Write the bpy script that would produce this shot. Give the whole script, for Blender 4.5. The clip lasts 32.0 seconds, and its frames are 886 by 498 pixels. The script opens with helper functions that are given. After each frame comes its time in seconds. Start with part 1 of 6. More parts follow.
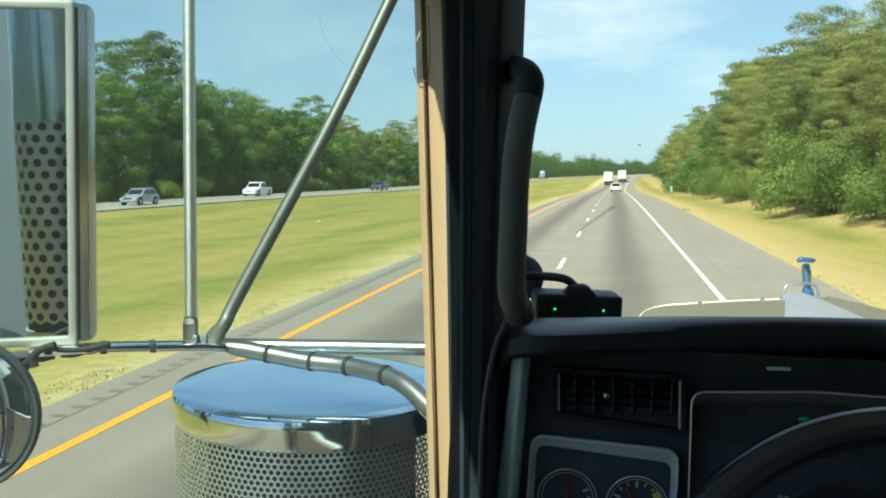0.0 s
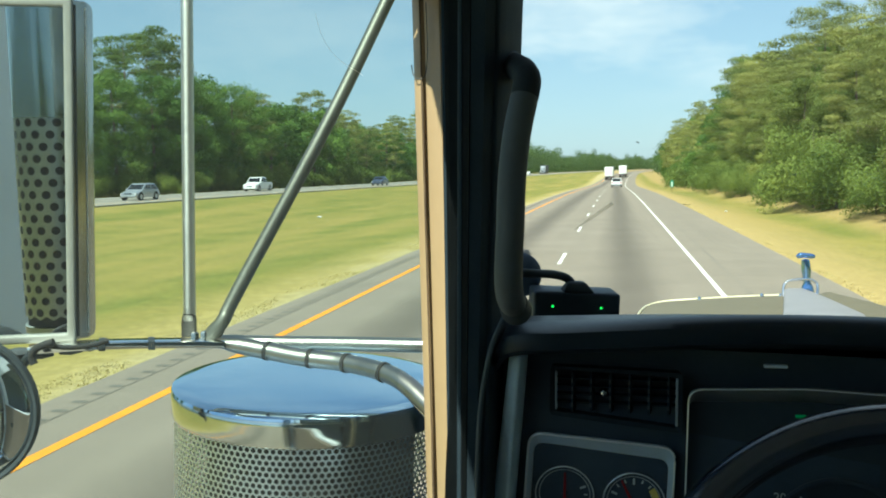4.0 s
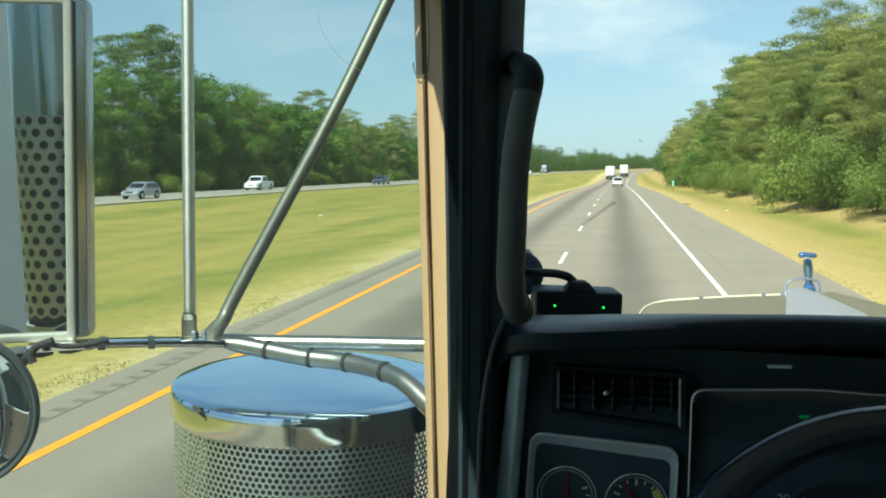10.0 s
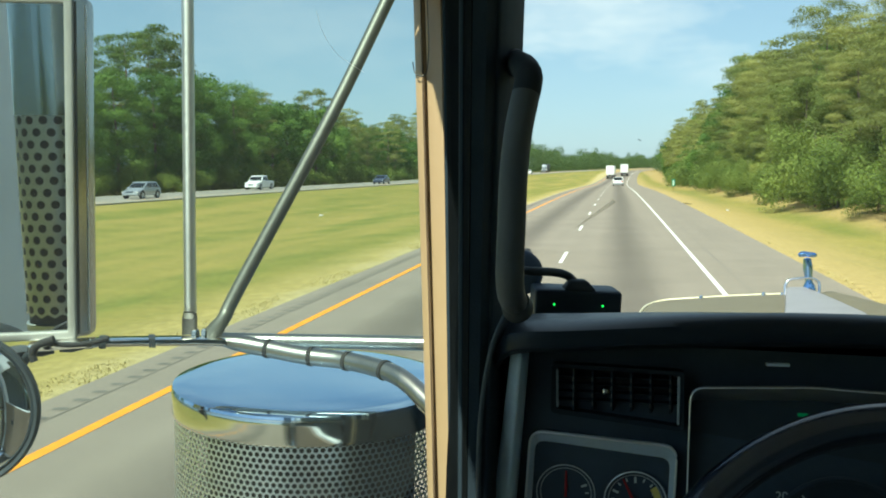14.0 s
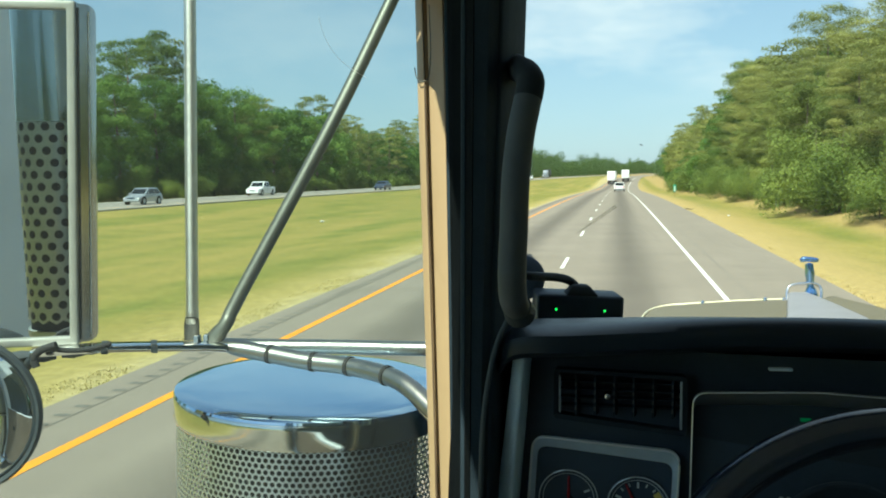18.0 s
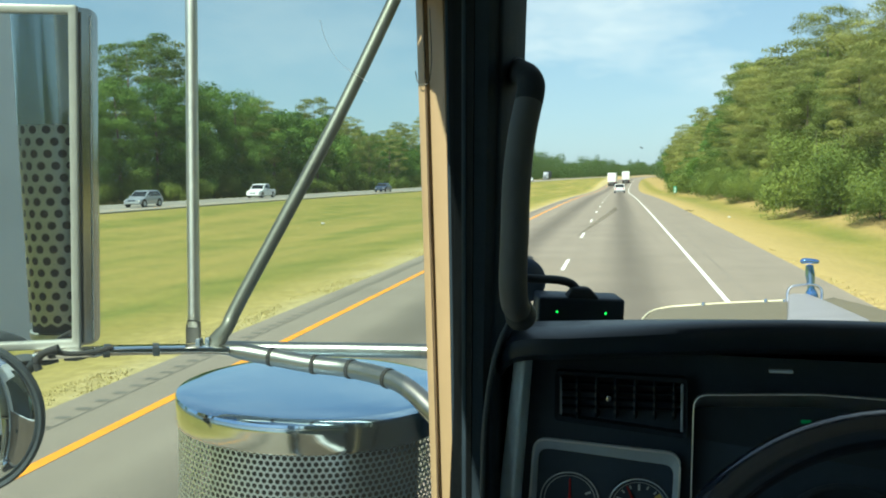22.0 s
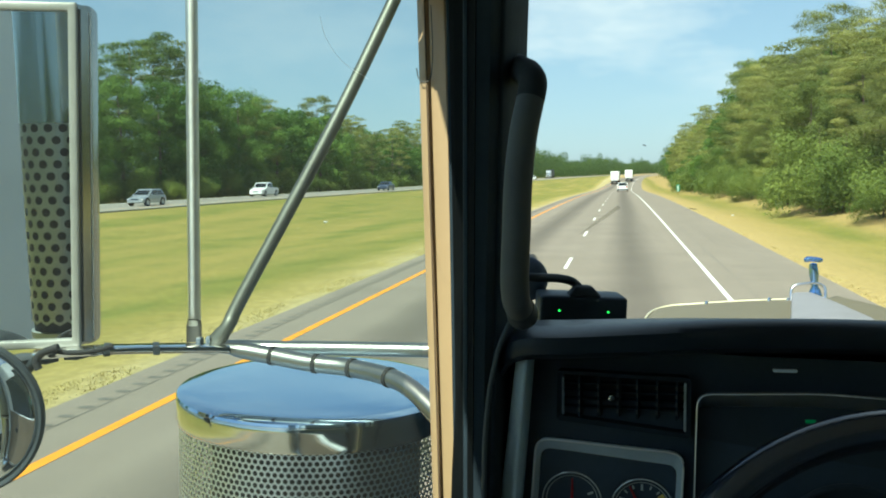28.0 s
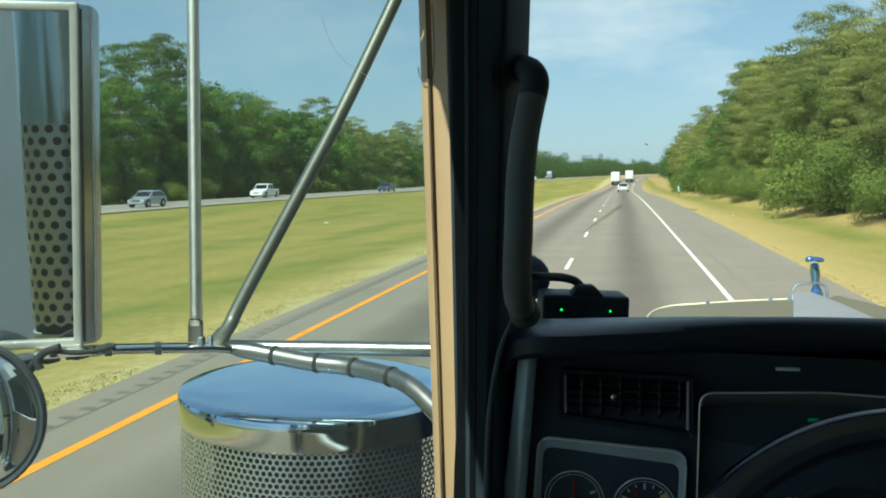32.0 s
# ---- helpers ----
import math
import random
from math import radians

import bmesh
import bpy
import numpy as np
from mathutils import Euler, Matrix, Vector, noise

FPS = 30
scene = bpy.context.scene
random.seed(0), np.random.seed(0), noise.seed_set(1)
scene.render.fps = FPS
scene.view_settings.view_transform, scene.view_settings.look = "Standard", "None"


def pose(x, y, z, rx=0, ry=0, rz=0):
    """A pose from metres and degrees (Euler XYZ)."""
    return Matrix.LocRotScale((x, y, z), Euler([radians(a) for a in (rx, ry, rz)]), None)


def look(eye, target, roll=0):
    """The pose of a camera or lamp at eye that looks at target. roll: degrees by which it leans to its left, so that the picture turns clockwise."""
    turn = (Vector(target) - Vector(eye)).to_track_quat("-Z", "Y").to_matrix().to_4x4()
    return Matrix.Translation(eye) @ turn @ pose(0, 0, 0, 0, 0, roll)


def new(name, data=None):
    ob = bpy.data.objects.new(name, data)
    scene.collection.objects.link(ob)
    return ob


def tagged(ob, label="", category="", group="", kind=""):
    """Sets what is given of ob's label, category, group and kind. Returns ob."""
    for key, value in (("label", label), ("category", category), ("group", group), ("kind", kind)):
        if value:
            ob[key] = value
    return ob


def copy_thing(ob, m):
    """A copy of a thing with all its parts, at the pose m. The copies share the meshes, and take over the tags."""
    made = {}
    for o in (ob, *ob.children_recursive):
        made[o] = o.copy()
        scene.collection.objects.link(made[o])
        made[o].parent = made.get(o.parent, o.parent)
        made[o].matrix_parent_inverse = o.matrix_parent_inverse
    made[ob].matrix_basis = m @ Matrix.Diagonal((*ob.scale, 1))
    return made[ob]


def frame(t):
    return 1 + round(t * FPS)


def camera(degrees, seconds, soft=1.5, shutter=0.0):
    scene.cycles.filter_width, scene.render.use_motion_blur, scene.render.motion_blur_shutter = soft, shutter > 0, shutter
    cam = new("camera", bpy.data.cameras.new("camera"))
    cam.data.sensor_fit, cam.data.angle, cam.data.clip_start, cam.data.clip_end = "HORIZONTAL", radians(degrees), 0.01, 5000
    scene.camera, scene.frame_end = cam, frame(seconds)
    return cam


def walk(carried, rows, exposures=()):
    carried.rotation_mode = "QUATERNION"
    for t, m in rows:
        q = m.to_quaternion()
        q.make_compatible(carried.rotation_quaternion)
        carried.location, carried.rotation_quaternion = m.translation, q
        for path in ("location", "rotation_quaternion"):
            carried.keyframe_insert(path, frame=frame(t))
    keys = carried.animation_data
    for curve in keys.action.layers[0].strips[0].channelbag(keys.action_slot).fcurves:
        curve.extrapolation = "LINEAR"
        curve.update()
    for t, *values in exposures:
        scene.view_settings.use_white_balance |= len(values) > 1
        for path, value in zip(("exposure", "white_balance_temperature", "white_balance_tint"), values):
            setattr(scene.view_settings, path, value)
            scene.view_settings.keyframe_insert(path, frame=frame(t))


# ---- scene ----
cam = camera(54.1, 32.0, soft=1.9)
PATH = [  # seconds, x, y, z, pitch, roll, yaw
    (0, -0.0027, -0.0055, 2.4676, -4.902, 0.698, 11.123), (0.5, -0.0004, -0.0020, 2.4678, -4.724, 0.761, 11.135),
    (1, -0.0015, -0.0023, 2.4698, -4.766, 0.735, 11.121), (1.5, -0.0011, -0.0074, 2.4697, -4.814, 0.703, 11.138),
    (2, -0.0023, -0.0012, 2.4704, -4.870, 0.708, 11.195), (2.5, -0.0021, -0.0079, 2.4689, -5.019, 0.662, 11.069),
    (3, -0.0014, 0.0065, 2.4682, -4.901, 0.689, 11.203), (3.5, 0.0008, -0.0055, 2.4702, -5.086, 0.691, 11.158),
    (5.5, -0.0006, -0.0043, 2.4705, -5.336, 0.633, 11.254), (6, 0.0003, -0.0006, 2.4701, -5.303, 0.603, 11.335),
    (6.5, -0.0001, 0.0035, 2.4694, -5.300, 0.607, 11.328), (7, 0.0004, 0.0003, 2.4682, -5.178, 0.693, 11.293),
    (7.5, -0.0002, -0.0024, 2.4696, -5.268, 0.662, 11.288), (8, -0.0004, -0.0038, 2.4701, -5.337, 0.647, 11.290),
    (8.5, -0.0001, -0.0003, 2.4700, -5.350, 0.638, 11.303), (9, -0.0018, -0.0018, 2.4705, -5.369, 0.581, 11.199),
    (9.5, -0.0009, -0.0002, 2.4700, -5.301, 0.591, 11.250), (10, -0.0012, 0.0000, 2.4696, -5.286, 0.626, 11.228),
    (10.5, 0.0013, 0.0000, 2.4690, -5.284, 0.699, 11.357), (11, -0.0003, -0.0058, 2.4709, -5.305, 0.600, 11.218),
    (11.5, -0.0000, -0.0017, 2.4695, -5.259, 0.684, 11.235), (12, -0.0001, 0.0040, 2.4688, -5.289, 0.631, 11.322),
    (12.5, -0.0006, -0.0030, 2.4700, -5.334, 0.647, 11.231), (13, -0.0000, -0.0000, 2.4700, -5.300, 0.600, 11.300),
    (13.5, 0.0009, 0.0010, 2.4685, -5.193, 0.676, 11.356), (14, 0.0003, -0.0029, 2.4690, -5.314, 0.648, 11.254),
    (14.5, 0.0008, -0.0027, 2.4691, -5.233, 0.646, 11.306), (16.5, 0.0012, -0.0006, 2.4688, -5.229, 0.596, 11.335),
    (17, 0.0003, -0.0008, 2.4690, -5.320, 0.656, 11.309), (17.5, 0.0012, -0.0002, 2.4688, -5.118, 0.733, 11.388),
    (18, -0.0005, -0.0033, 2.4684, -4.938, 0.724, 11.332), (18.5, -0.0003, -0.0037, 2.4699, -4.796, 0.718, 11.262),
    (19, 0.0002, -0.0012, 2.4691, -4.864, 0.822, 11.349), (19.5, -0.0008, -0.0072, 2.4701, -5.111, 0.762, 11.382),
    (20, -0.0004, -0.0010, 2.4693, -5.076, 0.747, 11.464), (20.5, -0.0018, -0.0047, 2.4691, -4.998, 0.756, 11.266),
    (21, -0.0010, -0.0058, 2.4687, -4.944, 0.716, 11.326), (21.5, -0.0008, -0.0039, 2.4692, -4.918, 0.830, 11.371),
    (22, -0.0006, -0.0063, 2.4697, -4.808, 0.827, 11.352), (22.5, 0.0010, -0.0003, 2.4678, -4.742, 0.908, 11.461),
    (23, 0.0005, 0.0003, 2.4681, -4.754, 0.903, 11.513), (23.5, 0.0021, 0.0006, 2.4675, -4.807, 0.892, 11.663),
    (24, -0.0005, 0.0063, 2.4671, -4.717, 0.892, 11.604), (24.5, -0.0007, 0.0048, 2.4688, -4.707, 0.841, 11.565),
    (25, -0.0006, -0.0007, 2.4686, -4.807, 0.817, 11.465), (25.5, 0.0005, 0.0003, 2.4677, -4.823, 0.815, 11.571),
    (27.5, 0.0012, -0.0027, 2.4674, -4.926, 0.870, 11.633), (28, -0.0003, 0.0003, 2.4690, -4.903, 0.864, 11.539),
    (28.5, -0.0005, -0.0065, 2.4699, -4.827, 0.789, 11.416), (29, 0.0005, 0.0062, 2.4667, -4.649, 0.850, 11.595),
    (29.5, -0.0005, -0.0025, 2.4689, -4.756, 0.801, 11.475), (30, 0.0005, 0.0010, 2.4679, -4.743, 0.806, 11.618),
    (30.5, -0.0007, -0.0049, 2.4689, -4.828, 0.906, 11.514), (31, 0.0010, 0.0055, 2.4679, -4.759, 0.924, 11.774),
    (31.5, 0.0043, 0.0015, 2.4663, -4.630, 0.889, 11.880), (32, -0.0018, 0.0006, 2.4668, -4.839, 0.950, 11.575),
]
# light exposure drift of the phone's picture
walk(cam, [(t, pose(x, y, z, 90 + pitch, roll, yaw)) for t, x, y, z, pitch, roll, yaw in PATH], exposures=[(0.0, 0.98, 6000, -8), (4.5, 0.94, 6050, -8), (8.0, 0.91, 6100, -8), (27.0, 0.92, 6100, -8), (29.3, 0.90, 6050, -8), (31.0, 0.84, 5950, -8), (32.0, 0.66, 5900, -8)])

# ---- sky and sun (behind the cab, on its driver's side) ----
SUN_AZ, SUN_EL = radians(199), radians(50)          # clockwise from the road's direction
sun_dir = Vector((math.sin(SUN_AZ) * math.cos(SUN_EL), math.cos(SUN_AZ) * math.cos(SUN_EL), math.sin(SUN_EL)))
world = bpy.data.worlds.new("world")
scene.world = world
world.use_nodes = True
wn = world.node_tree
wn.nodes.clear()
w_out = wn.nodes.new("ShaderNodeOutputWorld")
w_bg = wn.nodes.new("ShaderNodeBackground")
w_sky = wn.nodes.new("ShaderNodeTexSky")
w_sky.sky_type, w_sky.sun_disc = "NISHITA", False
w_sky.sun_elevation, w_sky.sun_rotation = SUN_EL, SUN_AZ
w_sky.air_density, w_sky.dust_density, w_sky.ozone_density = 0.9, 0.5, 1.2
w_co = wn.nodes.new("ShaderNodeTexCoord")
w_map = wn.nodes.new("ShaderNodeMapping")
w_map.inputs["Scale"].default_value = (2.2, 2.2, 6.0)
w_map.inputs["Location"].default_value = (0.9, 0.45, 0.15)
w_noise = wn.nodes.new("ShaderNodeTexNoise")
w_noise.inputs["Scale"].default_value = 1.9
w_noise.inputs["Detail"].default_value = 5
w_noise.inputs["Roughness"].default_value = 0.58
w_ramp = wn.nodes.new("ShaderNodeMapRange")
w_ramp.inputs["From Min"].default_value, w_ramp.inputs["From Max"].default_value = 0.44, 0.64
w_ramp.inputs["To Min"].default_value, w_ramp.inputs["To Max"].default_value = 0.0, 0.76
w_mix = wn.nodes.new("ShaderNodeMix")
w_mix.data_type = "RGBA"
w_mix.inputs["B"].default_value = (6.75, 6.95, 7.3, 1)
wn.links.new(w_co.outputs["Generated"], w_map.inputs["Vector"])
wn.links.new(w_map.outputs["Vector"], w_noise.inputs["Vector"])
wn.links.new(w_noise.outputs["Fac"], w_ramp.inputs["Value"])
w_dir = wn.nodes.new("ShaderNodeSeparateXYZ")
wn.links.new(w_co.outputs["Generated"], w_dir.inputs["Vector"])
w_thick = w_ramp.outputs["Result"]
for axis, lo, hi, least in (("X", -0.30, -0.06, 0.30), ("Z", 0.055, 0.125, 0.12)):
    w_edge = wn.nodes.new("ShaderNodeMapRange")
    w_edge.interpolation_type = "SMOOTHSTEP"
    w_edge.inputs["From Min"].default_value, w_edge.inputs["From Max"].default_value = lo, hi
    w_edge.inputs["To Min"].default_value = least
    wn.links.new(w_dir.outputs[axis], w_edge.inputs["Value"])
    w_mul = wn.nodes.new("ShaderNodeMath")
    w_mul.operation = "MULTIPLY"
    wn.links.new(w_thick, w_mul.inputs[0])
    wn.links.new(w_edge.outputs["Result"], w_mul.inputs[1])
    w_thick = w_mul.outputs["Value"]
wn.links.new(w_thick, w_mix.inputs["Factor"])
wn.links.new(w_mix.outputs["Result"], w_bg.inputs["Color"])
w_veil = wn.nodes.new("ShaderNodeMix")               # thin high haze over the whole sky
w_veil.data_type = "RGBA"
w_sep = wn.nodes.new("ShaderNodeSeparateXYZ")
w_low = wn.nodes.new("ShaderNodeMapRange")           # thickest above the horizon
w_low.inputs["From Min"].default_value, w_low.inputs["From Max"].default_value = 0.0, 0.55
w_low.inputs["To Min"].default_value, w_low.inputs["To Max"].default_value = 0.72, 0.05
wn.links.new(w_co.outputs["Generated"], w_sep.inputs["Vector"])
wn.links.new(w_sep.outputs["Z"], w_low.inputs["Value"])
wn.links.new(w_low.outputs["Result"], w_veil.inputs["Factor"])
w_veil.inputs["B"].default_value = (3.40, 4.42, 5.50, 1)
wn.links.new(w_sky.outputs["Color"], w_veil.inputs["A"])
wn.links.new(w_veil.outputs["Result"], w_mix.inputs["A"])
w_bg.inputs["Strength"].default_value = 0.078
wn.links.new(w_bg.outputs["Background"], w_out.inputs["Surface"])
sun_data = bpy.data.lights.new("sun", "SUN")
sun_data.energy, sun_data.angle, sun_data.color = 4.5, radians(0.6), (1.0, 0.93, 0.80)
sun = new("sun", sun_data)
sun.matrix_world = look(sun_dir * 60, (0, 0, 0))


# ---- materials ----
def mat(name, color, rough=0.6, metal=0.0, vary=0.15, scale=8.0, bump=0.0, bump_scale=60.0, per="", spec=0.5, color2=None, coat=0.0):
    """A surface with stains at one scale and grain at another; per: 'object' or 'island' shifts its shade piece by piece."""
    m = bpy.data.materials.new(name)
    m.use_nodes = True
    nt = m.node_tree
    b = nt.nodes["Principled BSDF"]
    b.inputs["Roughness"].default_value, b.inputs["Metallic"].default_value = rough, metal
    b.inputs["Specular IOR Level"].default_value = spec
    b.inputs["Coat Weight"].default_value = coat
    co = nt.nodes.new("ShaderNodeTexCoord")
    n1, n2 = nt.nodes.new("ShaderNodeTexNoise"), nt.nodes.new("ShaderNodeTexNoise")
    n1.inputs["Scale"].default_value, n1.inputs["Detail"].default_value = scale, 5
    n2.inputs["Scale"].default_value, n2.inputs["Detail"].default_value = scale * 9, 3
    mixn = nt.nodes.new("ShaderNodeMath")
    mixn.operation = "MULTIPLY_ADD"
    mixn.inputs[1].default_value = 0.35
    for n in (n1, n2):
        nt.links.new(co.outputs["Object"], n.inputs["Vector"])
    nt.links.new(n2.outputs["Fac"], mixn.inputs[0])
    nt.links.new(n1.outputs["Fac"], mixn.inputs[2])
    ramp = nt.nodes.new("ShaderNodeMapRange")
    ramp.inputs["From Min"].default_value, ramp.inputs["From Max"].default_value = 0.42, 0.94
    nt.links.new(mixn.outputs["Value"], ramp.inputs["Value"])
    mx = nt.nodes.new("ShaderNodeMix")
    mx.data_type = "RGBA"
    c2 = color2 or tuple(min(1.0, c * (1 + vary)) for c in color)
    c1 = color if color2 else tuple(c * (1 - vary) for c in color)
    mx.inputs["A"].default_value, mx.inputs["B"].default_value = (*c1, 1), (*c2, 1)
    nt.links.new(ramp.outputs["Result"], mx.inputs["Factor"])
    last = mx.outputs["Result"]
    if per:
        src = nt.nodes.new("ShaderNodeObjectInfo" if per == "object" else "ShaderNodeNewGeometry")
        r2 = nt.nodes.new("ShaderNodeMapRange")
        r2.inputs["To Min"].default_value, r2.inputs["To Max"].default_value = 1 - vary, 1 + vary
        nt.links.new(src.outputs["Random" if per == "object" else "Random Per Island"], r2.inputs["Value"])
        mul = nt.nodes.new("ShaderNodeVectorMath")
        mul.operation = "SCALE"
        nt.links.new(last, mul.inputs[0])
        nt.links.new(r2.outputs["Result"], mul.inputs["Scale"])
        last = mul.outputs["Vector"]
    nt.links.new(last, b.inputs["Base Color"])
    r3 = nt.nodes.new("ShaderNodeMapRange")
    r3.inputs["To Min"].default_value, r3.inputs["To Max"].default_value = rough * 0.85, min(1, rough * 1.15)
    nt.links.new(n2.outputs["Fac"], r3.inputs["Value"])
    nt.links.new(r3.outputs["Result"], b.inputs["Roughness"])
    if bump:
        n3 = nt.nodes.new("ShaderNodeTexNoise")
        n3.inputs["Scale"].default_value, n3.inputs["Detail"].default_value = bump_scale, 3
        nt.links.new(co.outputs["Object"], n3.inputs["Vector"])
        bp = nt.nodes.new("ShaderNodeBump")
        bp.inputs["Strength"].default_value, bp.inputs["Distance"].default_value = bump, 0.01
        nt.links.new(n3.outputs["Fac"], bp.inputs["Height"])
        nt.links.new(bp.outputs["Normal"], b.inputs["Normal"])
    return m


def glow(name, color, power):
    m = bpy.data.materials.new(name)
    m.use_nodes = True
    b = m.node_tree.nodes["Principled BSDF"]
    b.inputs["Base Color"].default_value = (*color, 1)
    b.inputs["Emission Color"].default_value, b.inputs["Emission Strength"].default_value = (*color, 1), power
    return m


def leaf_mat(name, dark, light):
    """Leaves: matt, a little light shining through, each clump and each tree of its own shade."""
    m = mat(name, dark, rough=0.6, vary=0.17, scale=0.35, per="island", spec=0.25, color2=light)
    nt = m.node_tree
    b, out = nt.nodes["Principled BSDF"], nt.nodes["Material Output"]
    tree = nt.nodes.new("ShaderNodeObjectInfo")
    hsv = nt.nodes.new("ShaderNodeHueSaturation")
    rng = nt.nodes.new("ShaderNodeMapRange")
    rng.inputs["To Min"].default_value, rng.inputs["To Max"].default_value = 0.488, 0.512
    rv = nt.nodes.new("ShaderNodeMapRange")
    rv.inputs["To Min"].default_value, rv.inputs["To Max"].default_value = 1.2, 0.75
    nt.links.new(tree.outputs["Random"], rng.inputs["Value"])
    nt.links.new(tree.outputs["Random"], rv.inputs["Value"])
    src = b.inputs["Base Color"].links[0].from_socket
    nt.links.new(src, hsv.inputs["Color"])
    nt.links.new(rng.outputs["Result"], hsv.inputs["Hue"])
    nt.links.new(rv.outputs["Result"], hsv.inputs["Value"])
    nt.links.new(hsv.outputs["Color"], b.inputs["Base Color"])
    tr = nt.nodes.new("ShaderNodeBsdfTranslucent")
    nt.links.new(hsv.outputs["Color"], tr.inputs["Color"])
    mixs = nt.nodes.new("ShaderNodeMixShader")
    mixs.inputs["Fac"].default_value = 0.38
    nt.links.new(b.outputs["BSDF"], mixs.inputs[1])
    nt.links.new(tr.outputs["BSDF"], mixs.inputs[2])
    nt.links.new(mixs.outputs["Shader"], out.inputs["Surface"])
    return m


def hazed(m, amount):
    """Mixes a pale translucent veil into a pane, standing in for distant haze."""
    nt = m.node_tree
    out = nt.nodes["Material Output"]
    src = out.inputs["Surface"].links[0].from_socket
    tr = nt.nodes.new("ShaderNodeBsdfTranslucent")
    tr.inputs["Color"].default_value = (0.78, 0.82, 0.80, 1)
    mx = nt.nodes.new("ShaderNodeMixShader")
    mx.inputs["Fac"].default_value = amount
    nt.links.new(src, mx.inputs[1])
    nt.links.new(tr.outputs["BSDF"], mx.inputs[2])
    nt.links.new(mx.outputs["Shader"], out.inputs["Surface"])
    return m


def clear_mat(name, tint=(0.985, 0.995, 0.99)):
    m = bpy.data.materials.new(name)
    m.use_nodes = True
    nt = m.node_tree
    tb = nt.nodes.new("ShaderNodeBsdfTransparent")
    tb.inputs["Color"].default_value = (*tint, 1)
    nt.links.new(tb.outputs["BSDF"], nt.nodes["Material Output"].inputs["Surface"])
    return m


def road_mat(name, color, centres, half):
    """Worn asphalt: aggregate grain, patches, and a darker oil band along the middle of each lane."""
    m = mat(name, color, rough=0.85, vary=0.10, scale=0.45, bump=0.35, bump_scale=90, spec=0.3)
    nt = m.node_tree
    b = nt.nodes["Principled BSDF"]
    co = nt.nodes.new("ShaderNodeTexCoord")
    sep = nt.nodes.new("ShaderNodeSeparateXYZ")
    uv = nt.nodes.new("ShaderNodeUVMap")
    nt.links.new(uv.outputs["UV"], sep.inputs["Vector"])
    stretch = nt.nodes.new("ShaderNodeMapping")
    stretch.inputs["Scale"].default_value = (1.6, 0.04, 1)
    nt.links.new(uv.outputs["UV"], stretch.inputs["Vector"])
    ns = nt.nodes.new("ShaderNodeTexNoise")
    ns.inputs["Scale"].default_value, ns.inputs["Detail"].default_value = 1.0, 4
    nt.links.new(stretch.outputs["Vector"], ns.inputs["Vector"])
    total = None
    for c in centres:
        d = nt.nodes.new("ShaderNodeMath")
        d.operation = "SUBTRACT"
        d.inputs[1].default_value = c
        nt.links.new(sep.outputs["X"], d.inputs[0])
        a = nt.nodes.new("ShaderNodeMath")
        a.operation = "ABSOLUTE"
        nt.links.new(d.outputs["Value"], a.inputs[0])
        r = nt.nodes.new("ShaderNodeMapRange")
        r.interpolation_type = "SMOOTHSTEP"
        r.inputs["From Min"].default_value, r.inputs["From Max"].default_value = 0.0, half
        r.inputs["To Min"].default_value, r.inputs["To Max"].default_value = 0.42, 0.0
        nt.links.new(a.outputs["Value"], r.inputs["Value"])
        if total is None:
            total = r.outputs["Result"]
        else:
            add = nt.nodes.new("ShaderNodeMath")
            nt.links.new(total, add.inputs[0])
            nt.links.new(r.outputs["Result"], add.inputs[1])
            total = add.outputs["Value"]
    mulf = nt.nodes.new("ShaderNodeMath")
    mulf.operation = "MULTIPLY_ADD"
    nt.links.new(ns.outputs["Fac"], mulf.inputs[0])
    mulf.inputs[1].default_value = 0.22
    nt.links.new(total, mulf.inputs[2])
    one = nt.nodes.new("ShaderNodeMath")
    one.operation = "SUBTRACT"
    one.inputs[0].default_value = 1.11
    nt.links.new(mulf.outputs["Value"], one.inputs[1])
    sc = nt.nodes.new("ShaderNodeVectorMath")
    sc.operation = "SCALE"
    grit = nt.nodes.new("ShaderNodeTexNoise")          # aggregate that shows through
    grit.inputs["Scale"].default_value, grit.inputs["Detail"].default_value = 38.0, 4
    nt.links.new(co.outputs["Object"], grit.inputs["Vector"])
    gr = nt.nodes.new("ShaderNodeMapRange")
    gr.inputs["From Min"].default_value, gr.inputs["From Max"].default_value = 0.3, 0.7
    gr.inputs["To Min"].default_value, gr.inputs["To Max"].default_value = 0.88, 1.12
    nt.links.new(grit.outputs["Fac"], gr.inputs["Value"])
    gm = nt.nodes.new("ShaderNodeMath")
    gm.operation = "MULTIPLY"
    nt.links.new(one.outputs["Value"], gm.inputs[0])
    nt.links.new(gr.outputs["Result"], gm.inputs[1])
    nt.links.new(b.inputs["Base Color"].links[0].from_socket, sc.inputs[0])
    nt.links.new(gm.outputs["Value"], sc.inputs["Scale"])
    nt.links.new(sc.outputs["Vector"], b.inputs["Base Color"])
    return m


